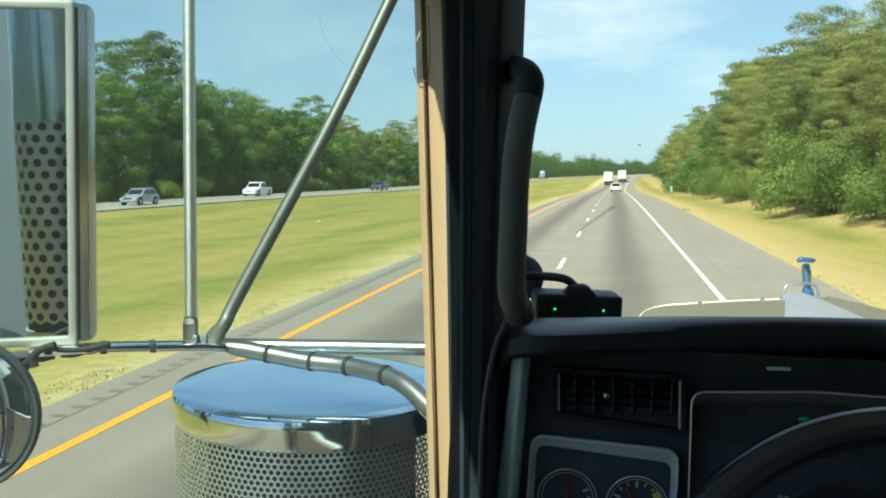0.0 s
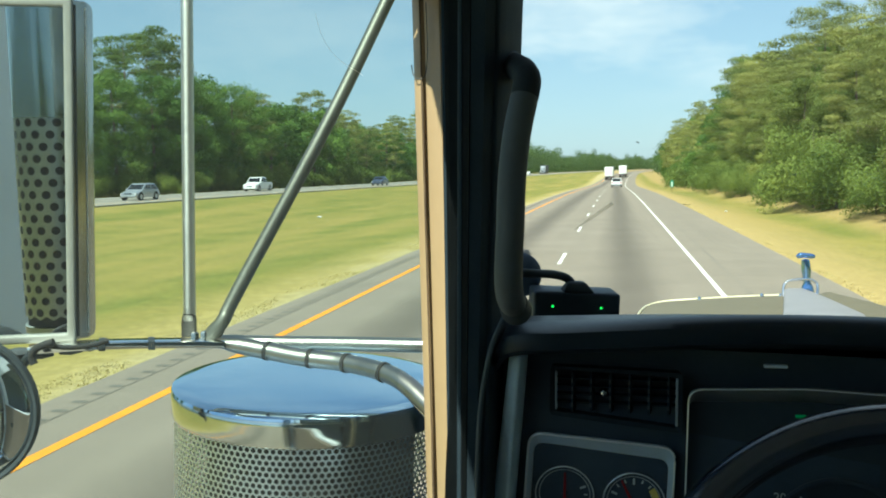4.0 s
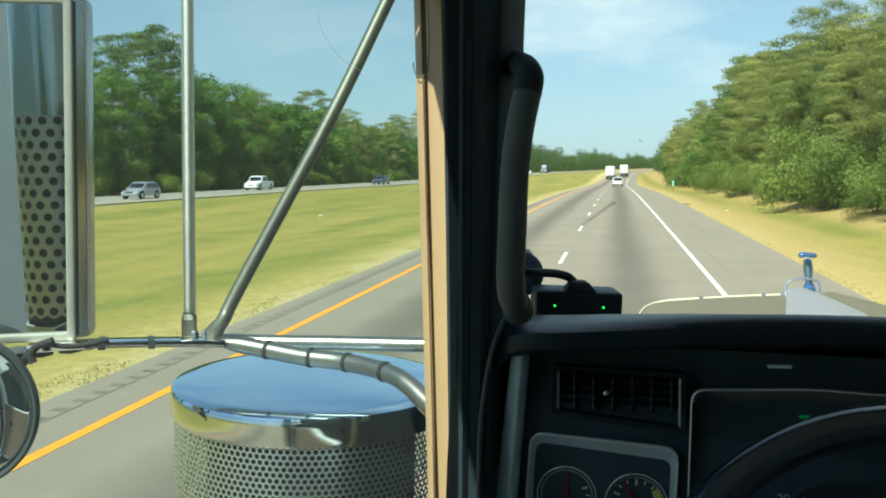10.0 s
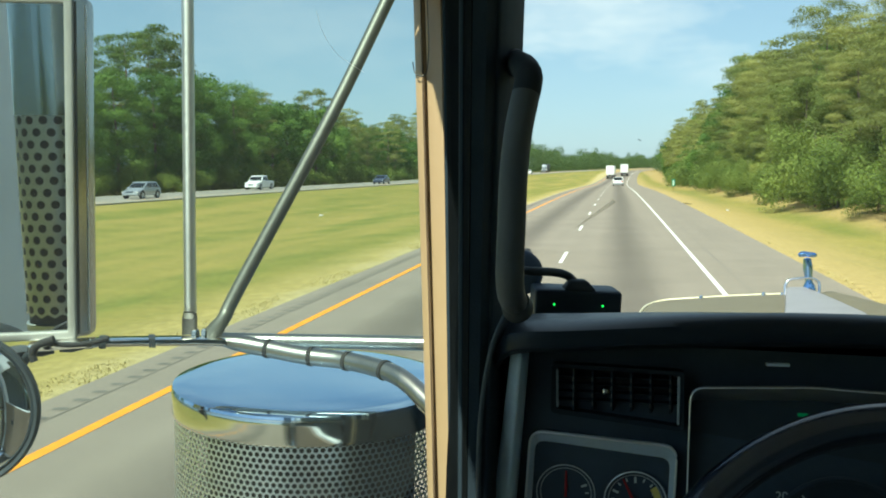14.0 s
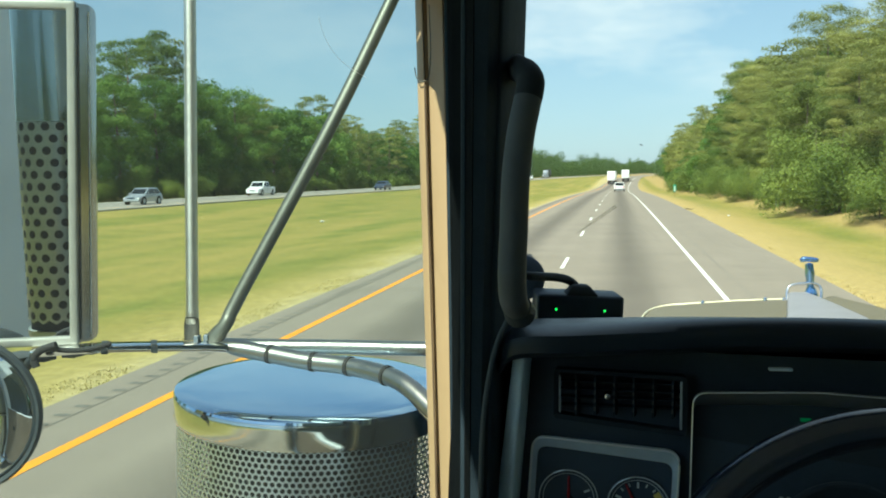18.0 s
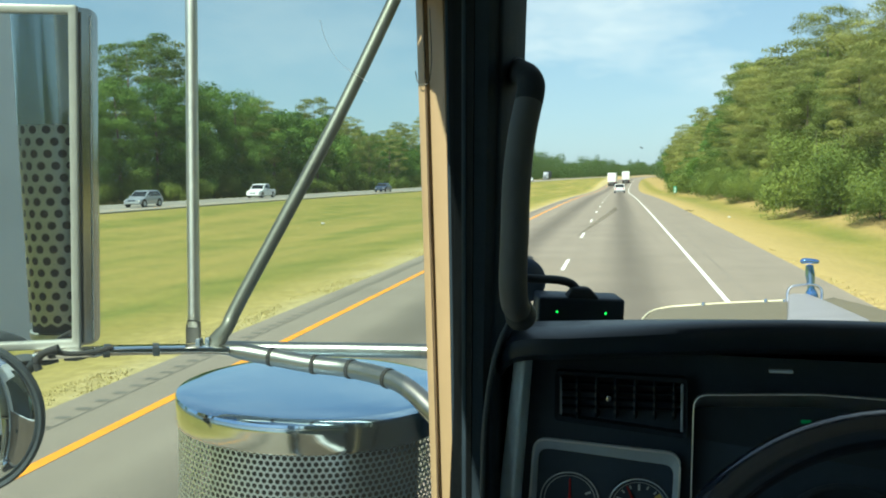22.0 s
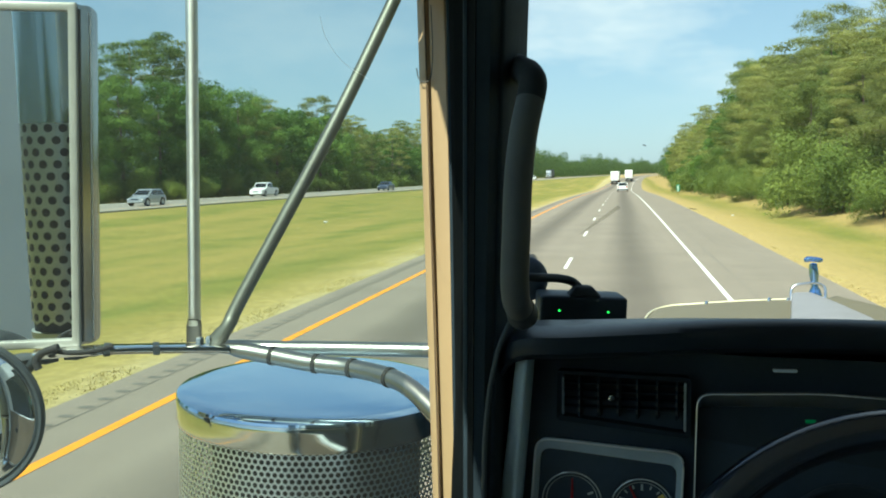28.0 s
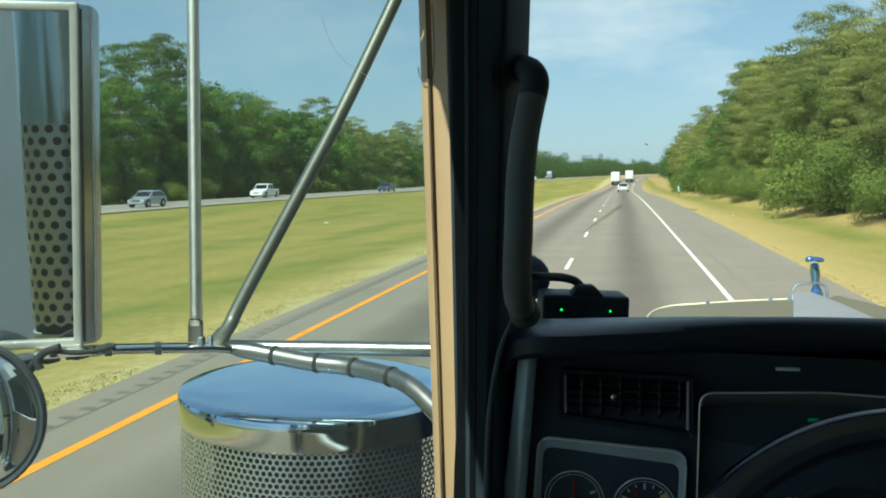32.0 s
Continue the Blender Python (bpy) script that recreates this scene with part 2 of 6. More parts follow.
def grass_mat(name):
    """Mown verge grass: green and straw patches drawn out along the road, fine blades in the relief."""
    m = mat(name, (0.132, 0.160, 0.034), rough=0.95, vary=0.2, scale=0.35, bump=0.9, bump_scale=35, spec=0.1, color2=(0.275, 0.238, 0.060))
    nt = m.node_tree
    b = nt.nodes["Principled BSDF"]
    co = nt.nodes.new("ShaderNodeTexCoord")
    st = nt.nodes.new("ShaderNodeMapping")
    st.inputs["Scale"].default_value = (0.28, 0.03, 0.2)
    ns = nt.nodes.new("ShaderNodeTexNoise")
    ns.inputs["Scale"].default_value, ns.inputs["Detail"].default_value = 1.0, 6
    nt.links.new(co.outputs["Object"], st.inputs["Vector"])
    nt.links.new(st.outputs["Vector"], ns.inputs["Vector"])
    rg = nt.nodes.new("ShaderNodeMapRange")
    rg.inputs["From Min"].default_value, rg.inputs["From Max"].default_value = 0.38, 0.66
    nt.links.new(ns.outputs["Fac"], rg.inputs["Value"])
    mx = nt.nodes.new("ShaderNodeMix")
    mx.data_type = "RGBA"
    mx.inputs["B"].default_value = (0.36, 0.27, 0.085, 1)
    half = nt.nodes.new("ShaderNodeMath")
    half.operation = "MULTIPLY"
    half.inputs[1].default_value = 0.6
    nt.links.new(rg.outputs["Result"], half.inputs[0])
    nt.links.new(half.outputs["Value"], mx.inputs["Factor"])
    nt.links.new(b.inputs["Base Color"].links[0].from_socket, mx.inputs["A"])
    # sun-dried straw beside the pavement, ragged, wider on the right; fallen needles below the pines
    sep = nt.nodes.new("ShaderNodeSeparateXYZ")
    nt.links.new(co.outputs["Object"], sep.inputs["Vector"])
    rag = nt.nodes.new("ShaderNodeTexNoise")
    rag.inputs["Scale"].default_value, rag.inputs["Detail"].default_value = 0.5, 5
    nt.links.new(co.outputs["Object"], rag.inputs["Vector"])
    wob = nt.nodes.new("ShaderNodeMath")
    wob.operation = "MULTIPLY_ADD"
    wob.inputs[1].default_value = 1.6
    nt.links.new(rag.outputs["Fac"], wob.inputs[0])
    nt.links.new(sep.outputs["X"], wob.inputs[2])
    last = mx.outputs["Result"]
    for lo, hi, strength, tone in ((-8.2, -5.5, 0.85, (0.42, 0.335, 0.13)), (-6.25, -5.55, 0.60, (0.44, 0.375, 0.20)), (11.5, 5.0, 0.80, (0.46, 0.335, 0.145)), (10.8, 13.6, 0.62, (0.45, 0.310, 0.140))):
        r = nt.nodes.new("ShaderNodeMapRange")
        r.interpolation_type = "SMOOTHSTEP"
        r.inputs["From Min"].default_value, r.inputs["From Max"].default_value = lo, hi
        r.inputs["To Min"].default_value, r.inputs["To Max"].default_value = 0.0, strength
        nt.links.new(wob.outputs["Value"], r.inputs["Value"])
        cut = nt.nodes.new("ShaderNodeMath")           # on its own side of the road only
        cut.operation = "LESS_THAN" if lo < 0 else "GREATER_THAN"
        cut.inputs[1].default_value = 0.0
        nt.links.new(sep.outputs["X"], cut.inputs[0])
        mm = nt.nodes.new("ShaderNodeMath")
        mm.operation = "MULTIPLY"
        nt.links.new(r.outputs["Result"], mm.inputs[0])
        nt.links.new(cut.outputs["Value"], mm.inputs[1])
        fac = mm.outputs["Value"]
        ms = nt.nodes.new("ShaderNodeMix")
        ms.data_type = "RGBA"
        ms.inputs["B"].default_value = (*tone, 1)
        nt.links.new(fac, ms.inputs["Factor"])
        nt.links.new(last, ms.inputs["A"])
        last = ms.outputs["Result"]
    tuft = nt.nodes.new("ShaderNodeTexNoise")          # tussocks and dead blades
    tuft.inputs["Scale"].default_value, tuft.inputs["Detail"].default_value = 5.0, 8
    tuft.inputs["Roughness"].default_value = 0.75
    nt.links.new(co.outputs["Object"], tuft.inputs["Vector"])
    tr = nt.nodes.new("ShaderNodeMapRange")
    tr.inputs["From Min"].default_value, tr.inputs["From Max"].default_value = 0.32, 0.68
    tr.inputs["To Min"].default_value, tr.inputs["To Max"].default_value = 0.72, 1.26
    nt.links.new(tuft.outputs["Fac"], tr.inputs["Value"])
    sc = nt.nodes.new("ShaderNodeVectorMath")
    sc.operation = "SCALE"
    nt.links.new(last, sc.inputs[0])
    nt.links.new(tr.outputs["Result"], sc.inputs["Scale"])
    nt.links.new(sc.outputs["Vector"], b.inputs["Base Color"])
    return m


M_ROAD = road_mat("asphalt", (0.25, 0.213, 0.170), (-3.25, 0.35), 1.1)
M_OPP = road_mat("far_asphalt", (0.30, 0.28, 0.235), (-3.6, 0.0), 1.1)
M_GRASS = grass_mat("verge_grass")
M_WHITE = mat("road_paint_white", (0.78, 0.77, 0.70), 0.7, vary=0.12, scale=3, bump=0.2)
M_YELLOW = mat("road_paint_yellow", (0.82, 0.32, 0.012), 0.7, vary=0.12, scale=3, bump=0.2)
M_DARKMARK = mat("dark_road_mark", (0.15, 0.138, 0.115), 0.9, vary=0.2)
M_LEAF = leaf_mat("hardwood_leaves", (0.070, 0.142, 0.028), (0.198, 0.312, 0.062))
M_FARLEAF = leaf_mat("distant_leaves", (0.068, 0.115, 0.036), (0.115, 0.175, 0.055))
M_PINE = leaf_mat("pine_needles", (0.140, 0.168, 0.044), (0.335, 0.358, 0.105))
M_LOBLOLLY = leaf_mat("dark_pine_needles", (0.080, 0.128, 0.032), (0.185, 0.255, 0.066))
M_YOUNG = leaf_mat("young_leaves", (0.100, 0.142, 0.032), (0.265, 0.310, 0.075))
M_SHRUB = leaf_mat("shrub_leaves", (0.106, 0.162, 0.032), (0.262, 0.330, 0.074))
M_BARK = mat("bark", (0.14, 0.105, 0.08), 0.9, vary=0.35, scale=2, bump=0.6, bump_scale=12)
M_CHROME = mat("chrome", (0.84, 0.84, 0.83), 0.06, 1.0, vary=0.03, scale=5)
M_ARM = mat("polished_arm_steel", (0.34, 0.34, 0.31), 0.36, 1.0, vary=0.08, scale=9)
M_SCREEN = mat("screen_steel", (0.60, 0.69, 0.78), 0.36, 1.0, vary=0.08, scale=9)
# the slanting stay is darker than the upright one
M_STAY = mat("dark_stay_steel", (0.175, 0.18, 0.155), 0.5, 0.85, vary=0.16, scale=14)
M_UPRIGHT = mat("pale_stay_steel", (0.74, 0.71, 0.63), 0.41, 1.0, vary=0.08, scale=11)
M_STEEL = mat("stainless_steel", (0.50, 0.49, 0.45), 0.2, 1.0, vary=0.08, scale=9)
M_MIRROR = mat("mirror_glass", (0.74, 0.78, 0.80), 0.01, 1.0, vary=0.01, scale=2)
M_TAN = mat("tan_paint", (0.375, 0.262, 0.145), 0.4, vary=0.06, scale=5, bump=0.03, bump_scale=25, coat=0.3)
M_HOODTAN = mat("hood_paint", (0.165, 0.14, 0.088), 0.55, vary=0.08, scale=3, spec=0.3)
M_BLACK = mat("black_plastic", (0.048, 0.066, 0.090), 0.5, spec=0.3, vary=0.15, scale=20, bump=0.04, bump_scale=220)
M_VINYL = mat("dark_vinyl", (0.040, 0.060, 0.088), 0.24, spec=1.0, vary=0.15, scale=14, bump=0.04, bump_scale=260)
# unseen lining, set very pale so it bounces fill light onto the dashboard
M_LINER = mat("bounce_headliner", (0.76, 0.80, 0.84), 0.9, vary=0.1, scale=6, bump=0.2, bump_scale=120)
M_PILLAR = mat("black_pillar_cloth", (0.025, 0.037, 0.048), 0.7, vary=0.2, scale=14, bump=0.1, bump_scale=260, spec=0.08)
M_RUBBER = mat("black_rubber", (0.030, 0.040, 0.048), 0.65, vary=0.2, scale=20, bump=0.1, bump_scale=100)
M_BROW = mat("brow_vinyl", (0.011, 0.018, 0.027), 0.36, spec=0.32, vary=0.15, scale=14)
M_GREYTRIM = mat("grey_trim", (0.62, 0.71, 0.80), 0.30, vary=0.1, scale=20)
M_PANEL = mat("gauge_panel", (0.044, 0.060, 0.080), 0.5, vary=0.2, scale=20)
M_DIAL = mat("dial_face", (0.030, 0.041, 0.054), 0.4, vary=0.1, scale=30)
M_RING = mat("gauge_ring", (0.85, 0.88, 0.9), 0.2, 0.3, vary=0.06, scale=30)
M_EDGE = mat("bright_edge", (0.93, 0.95, 0.97), 0.35, 0.6, vary=0.06, scale=30)
# blue-white colour carries the window's sky light on the trim
M_ENDTRIM = mat("sky_lit_trim", (0.66, 0.82, 0.95), 0.36, vary=0.1, scale=20)
M_PRINT = mat("dial_print", (0.58, 0.62, 0.62), 0.5, vary=0.05)
M_NEEDLE = mat("red_needle", (0.34, 0.016, 0.022), 0.5, vary=0.1)
M_LEATHER = mat("wheel_leather", (0.010, 0.018, 0.032), 0.2, vary=0.15, spec=1.0, scale=18, coat=0.4)
M_WHITEPAINT = mat("white_paint", (0.78, 0.79, 0.79), 0.3, vary=0.04, scale=1.5, coat=0.4)
M_TRAILER = mat("trailer_white", (0.72, 0.73, 0.74), 0.45, vary=0.06, scale=1.2)
M_SILVER = mat("silver_paint", (0.42, 0.45, 0.48), 0.3, 0.5, vary=0.06, scale=1.5, coat=0.4)
M_NAVY = mat("dark_blue_paint", (0.03, 0.045, 0.09), 0.3, vary=0.06, scale=1.5, coat=0.4)
M_TARP = mat("black_tarp", (0.025, 0.026, 0.028), 0.6, vary=0.25, scale=2, bump=0.2, bump_scale=8)
M_CARGLASS = mat("tinted_glass", (0.015, 0.018, 0.02), 0.06, vary=0.05)
M_TYRE = mat("tyre_rubber", (0.02, 0.02, 0.02), 0.8, vary=0.2, scale=20)
M_RED = mat("tail_light_red", (0.45, 0.012, 0.015), 0.2, vary=0.1, coat=0.5)
M_LAMP = mat("headlight_lens", (0.75, 0.76, 0.76), 0.15, vary=0.05, coat=0.5)
M_GREEN = mat("sign_green", (0.015, 0.20, 0.11), 0.45, vary=0.05)
M_GLASS = hazed(clear_mat("window_glass"), 0.02)
M_SIDEGLASS = hazed(clear_mat("side_window_glass", (0.85, 0.895, 0.885)), 0.016)
M_BLUECHROME = mat("blue_tinted_chrome", (0.28, 0.47, 0.80), 0.15, 1.0, vary=0.12, scale=60)
M_LED = glow("green_led", (0.10, 1.0, 0.12), 0.9)
M_DIMGREEN = glow("green_telltale", (0.03, 0.5, 0.16), 0.03)
M_VENT = mat("vent_plastic", (0.024, 0.033, 0.044), 0.7, spec=0.15, vary=0.1, scale=20)
M_CARPET = mat("dark_carpet", (0.11, 0.115, 0.12), 0.95, vary=0.15, scale=6, bump=0.4, bump_scale=90)
M_FILTER = mat("dark_canister", (0.028, 0.030, 0.032), 0.5, 0.4, vary=0.2, scale=12)
M_PIPE = mat("dull_exhaust_chrome", (0.36, 0.41, 0.41), 0.16, 1.0, vary=0.15, scale=4)
M_GUARD = mat("heat_guard_steel", (0.34, 0.36, 0.33), 0.3, 1.0, vary=0.12, scale=6)
M_ZINC = mat("dull_zinc", (0.10, 0.095, 0.082), 0.5, 0.7, vary=0.25, scale=30)
M_SKID = mat("skid_rubber", (0.222, 0.19, 0.152), 0.85, vary=0.15, scale=0.6)
M_BEAD = mat("grey_bead", (0.06, 0.066, 0.07), 0.5, vary=0.2)
# slightly greyer white for the trailer behind the cab
M_DULLWHITE = mat("dull_trailer_white", (0.66, 0.69, 0.71), 0.5, vary=0.1, scale=1.0)
# chrome tinted blue to deepen the sky reflected in it
M_LID = mat("sky_tinted_lid", (0.57, 0.72, 0.89), 0.05, 1.0, vary=0.03, scale=4)
M_GRIP = mat("grip_rubber", (0.050, 0.060, 0.068), 0.6, vary=0.15, scale=20, bump=0.05, bump_scale=120)
# grip colour darkened for the shaded top of the grab handle
M_SHADED_GRIP = mat("shaded_grip", (0.024, 0.030, 0.035), 0.7, vary=0.15, scale=20, spec=0.15)
M_DIRT = mat("dried_dirt", (0.10, 0.10, 0.09), 0.9, vary=0.3)


# ---- mesh helpers ----
def part(name, bm, material, parent=None, label="", smooth=True):
    me = bpy.data.meshes.new(name)
    bmesh.ops.recalc_face_normals(bm, faces=bm.faces)
    bm.to_mesh(me)
    bm.free()
    me.materials.append(material)
    if smooth:
        me.polygons.foreach_set("use_smooth", [True] * len(me.polygons))
        me.set_sharp_from_angle(angle=radians(38))
    ob = new(name, me)
    if parent is not None:
        ob.parent = parent
    if label:
        tagged(ob, label)
    return ob


def raw(name, verts, faces, material, parent=None, smooth=False):
    me = bpy.data.meshes.new(name)
    me.from_pydata(verts, [], faces)
    me.materials.append(material)
    if smooth:
        me.polygons.foreach_set("use_smooth", [True] * len(me.polygons))
    ob = new(name, me)
    if parent is not None:
        ob.parent = parent
    return ob


def thing(name, label, category, at=(0, 0, 0), group="", kind=""):
    ob = new(name)
    ob.location = at
    ob.empty_display_size = 0.1
    return tagged(ob, label, category, group, kind)


def box(x0, x1, y0, y1, z0, z1, bevel=0.0, segs=2, bm=None):
    bm = bm or bmesh.new()
    vs = [bm.verts.new((x, y, z)) for x in (x0, x1) for y in (y0, y1) for z in (z0, z1)]
    fs = [bm.faces.new([vs[i] for i in f]) for f in ((0, 1, 3, 2), (4, 6, 7, 5), (0, 4, 5, 1), (2, 3, 7, 6), (0, 2, 6, 4), (1, 5, 7, 3))]
    if bevel:
        bmesh.ops.bevel(bm, geom=list({e for f in fs for e in f.edges}), offset=bevel, segments=segs, affect="EDGES", profile=0.5)
    return bm


def spline(points, n=8):
    """Catmull-Rom through the points."""
    p = [Vector(q) for q in points]
    p = [2 * p[0] - p[1], *p, 2 * p[-1] - p[-2]]
    out = []
    for i in range(1, len(p) - 2):
        for k in range(n):
            t = k / n
            a, b, c, d = p[i - 1:i + 3]
            out.append(0.5 * (2 * b + (c - a) * t + (2 * a - 5 * b + 4 * c - d) * t * t + (3 * b - a - 3 * c + d) * t ** 3))
    return out + [p[-2]]


def tube(points, radius, sides=14, bm=None, caps=True, flat=1.0, up=(0, 0, 1), closed=False):
    """A round bar along points; radius may be a list; flat squeezes it along its second axis."""
    bm = bm or bmesh.new()
    p = [Vector(q) for q in points]
    rings = []
    for i, q in enumerate(p):
        a, b = (p[i - 1], p[(i + 1) % len(p)]) if closed else (p[max(i - 1, 0)], p[min(i + 1, len(p) - 1)])
        d = (b - a).normalized()
        u = d.cross(Vector(up))
        u = u.normalized() if u.length > 1e-4 else Vector((1, 0, 0))
        v = u.cross(d)
        r = radius[i] if isinstance(radius, (list, tuple)) else radius
        fl = flat[i] if isinstance(flat, (list, tuple)) else flat
        rings.append([bm.verts.new(q + r * (math.cos(t) * u + fl * math.sin(t) * v)) for t in (2 * math.pi * k / sides for k in range(sides))])
    for a, b in zip(rings, rings[1:] + ([rings[0]] if closed else [])):
        for k in range(sides):
            bm.faces.new((a[k], a[(k + 1) % sides], b[(k + 1) % sides], b[k]))
    if caps and not closed:
        bm.faces.new(rings[0])
        bm.faces.new(rings[-1][::-1])
    return bm


def lathe(profile, sides=48, bm=None, m=None):
    """Turns (radius, height) pairs about z; then moves by m."""
    bm = bm or bmesh.new()
    rings = []
    first = len(bm.verts)
    made = []
    for r, h in profile:
        if r < 1e-6:
            ring = [bm.verts.new((0, 0, h))] * sides
            made.append(ring[0])
        else:
            ring = [bm.verts.new((r * math.cos(2 * math.pi * k / sides), r * math.sin(2 * math.pi * k / sides), h)) for k in range(sides)]
            made += ring
        rings.append(ring)
    for a, b in zip(rings, rings[1:]):
        for k in range(sides):
            f = []
            for v in (a[k], a[(k + 1) % sides], b[(k + 1) % sides], b[k]):
                if v not in f:
                    f.append(v)
            if len(f) > 2:
                bm.faces.new(f)
    if m is not None:
        bmesh.ops.transform(bm, matrix=m, verts=made)
    return bm


def loft(rings, bm=None, closed=True, caps=True):
    bm = bm or bmesh.new()
    rows = [[bm.verts.new(q) for q in r] for r in rings]
    n = len(rows[0])
    for a, b in zip(rows, rows[1:]):
        for k in range(n if closed else n - 1):
            bm.faces.new((a[k], a[(k + 1) % n], b[(k + 1) % n], b[k]))
    if caps and closed:
        bm.faces.new(rows[0][::-1])
        bm.faces.new(rows[-1])
    return bm


def rounded(corners, r, n=5):
    """A polygon's outline in 2D with its corners rounded off."""
    out = []
    c = [Vector(p) for p in corners]
    for i, p in enumerate(c):
        a, b = (c[i - 1] - p), (c[(i + 1) % len(c)] - p)
        rr = min(r, a.length * 0.45, b.length * 0.45)
        s, e = p + a.normalized() * rr, p + b.normalized() * rr
        for k in range(n + 1):
            t = k / n
            out.append((1 - t) ** 2 * s + 2 * t * (1 - t) * p + t * t * e)
    return out


def ring_xz(outer, inner, y_out, y_in, thick):
    """A frame in the xz plane between two outlines, sloping from y_out at its outer edge to y_in."""
    bm = bmesh.new()
    return loft([[(p.x, y_out + thick, p.y) for p in outer], [(p.x, y_out, p.y) for p in outer],
                 [(p.x, y_in, p.y) for p in inner], [(p.x, y_in + thick, p.y) for p in inner]], bm, caps=False)


def plate_xz(outline, y0, y1):
    bm = bmesh.new()
    return loft([[(p.x, y0, p.y) for p in outline], [(p.x, y1, p.y) for p in outline]], bm)


def perforated(radius, z0, z1, pitch, hole, arc=(0, 2 * math.pi)):
    """A thin cylinder wall with a triangular lattice of round holes."""
    n = round((arc[1] - arc[0]) * radius / pitch)
    du = (arc[1] - arc[0]) / n
    dz = pitch * math.sqrt(3) / 2
    rows = int((z1 - z0) / dz)
    verts, faces = [], []
    for j in range(rows):
        for i in range(n):
            cu, cz = arc[0] + (i + 0.5 * (j % 2)) * du, z0 + (j + 0.5) * dz
            base = len(verts)
            for edge in (True, False):
                for k in range(12):
                    a = math.pi / 6 + math.pi / 6 * k
                    rr = hole if not edge else pitch / math.sqrt(3) if k % 2 == 0 else pitch / 2
                    u, z = cu + rr * math.cos(a) / radius, cz + rr * math.sin(a)
                    verts.append((radius * math.cos(u), radius * math.sin(u), z))
            faces += [(base + k, base + (k + 1) % 12, base + 12 + (k + 1) % 12, base + 12 + k) for k in range(12)]
    return verts, faces


def smooth_step(a, b, v):
    t = min(1.0, max(0.0, (v - a) / (b - a)))
    return t * t * (3 - 2 * t)


# ---- lie of the land ----
def bend(y):
    """The road swings gently to the right ahead."""
    return 1.0e-4 * max(0.0, y - 150) ** 2 if y < 900 else 56.25 + 0.15 * (y - 900)


def opp_x(y):
    """Middle of the far carriageway, before the bend."""
    return -45 + 8.0 * smooth_step(60, 190, y)


EDGE_L, EDGE_R = -6.15, 4.65


def dip(y):
    """The carriageway sinks gently into a hollow ahead and climbs out of it."""
    return -1.75 * math.exp(-((y - 230) / 110) ** 2)


def height(x, y):
    """Ground level at distance x from the road's line."""
    ox = opp_x(y)
    if x > EDGE_R:
        return dip(y) - 0.06 - 0.45 * smooth_step(EDGE_R, 9, x) + 1.0 * smooth_step(9.5, 16, x)
    if x > EDGE_L:
        return dip(y) - 0.10
    if x > ox + 6.5:
        a = (x - (ox + 6.5)) / (EDGE_L - ox - 6.5)
        return dip(y) * smooth_step(0.0, 1.0, a) - 0.06 - 0.75 * math.sin(math.pi * min(1, max(0, a))) ** 1.5
    if x > ox - 8:
        return -0.12
    return -0.06 - 0.3 * smooth_step(ox - 8, ox - 14, x) + 0.8 * smooth_step(-14, -22, x - ox) if x < ox - 8 else -0.1


def strip(name, x0, x1, ys, z, material, base=None, depth=0.0, parent=None, cols=1):
    """A strip along the road from x0 to x1 (from the road's line, or from base(y)), with real-distance UVs."""
    bm = bmesh.new()
    uvl = bm.loops.layers.uv.new("UVMap")
    where = {}
    rows = []
    for y in ys:
        b = base(y) if base else 0.0
        zy = z if base else z + dip(y)
        row = []
        for k in range(cols + 1):
            xx = x0 + (x1 - x0) * k / cols
            v = bm.verts.new((b + xx + bend(y), y, zy))
            where[v] = (xx, y)
            row.append(v)
        if depth:
            for xx, first in ((x0, True), (x1, False)):
                v = bm.verts.new((b + xx + bend(y), y, zy - depth))
                where[v] = (xx, y)
                row = [v, *row] if first else [*row, v]
        rows.append(row)
    for a, b in zip(rows, rows[1:]):
        for k in range(len(a) - 1):
            f = bm.faces.new((a[k], a[k + 1], b[k + 1], b[k]))
            for lp in f.loops:
                lp[uvl].uv = where[lp.vert]
    return part(name, bm, material, parent, smooth=False)


YS = [-400, -200, -100, -60, -30, -15, -5] + [0 + 5 * i for i in range(0, 60)] + [300 + 20 * i for i in range(0, 30)] + [900 + 100 * i for i in range(0, 22)]

# ---- ground, carriageways and markings ----
def ground_sheet():
    stations = [-1500, -600, -250, -140, -110, -90, -80] + [-76 + 1.5 * i for i in range(47)] + [-5.5, 0, 4.0, 4.65, 5.2, 6, 7, 8, 9, 10, 11, 12, 13.5, 15, 17, 20, 26, 40, 80, 200, 600, 1500]
    verts, faces = [], []
    ys = [-1500, -800] + YS + [4000]
    n = len(stations)
    for y in ys:
        for x in stations:
            lump = 0.03 * noise.noise((x * 0.13, y * 0.05, 0)) if (x < EDGE_L - 1 or x > EDGE_R + 1) and abs(x) < 120 else 0
            if opp_x(y) - 9 < x < opp_x(y) + 7:
                lump = 0
            verts.append((x + bend(y), y, height(x, y) + lump))
    for j in range(len(ys) - 1):
        for i in range(n - 1):
            faces.append((j * n + i, j * n + i + 1, (j + 1) * n + i + 1, (j + 1) * n + i))
    ob = raw("ground", verts, faces, M_GRASS, smooth=True)
    tagged(ob, "mown grass verge and median, green with straw-yellow patches", "grass", kind="structure")


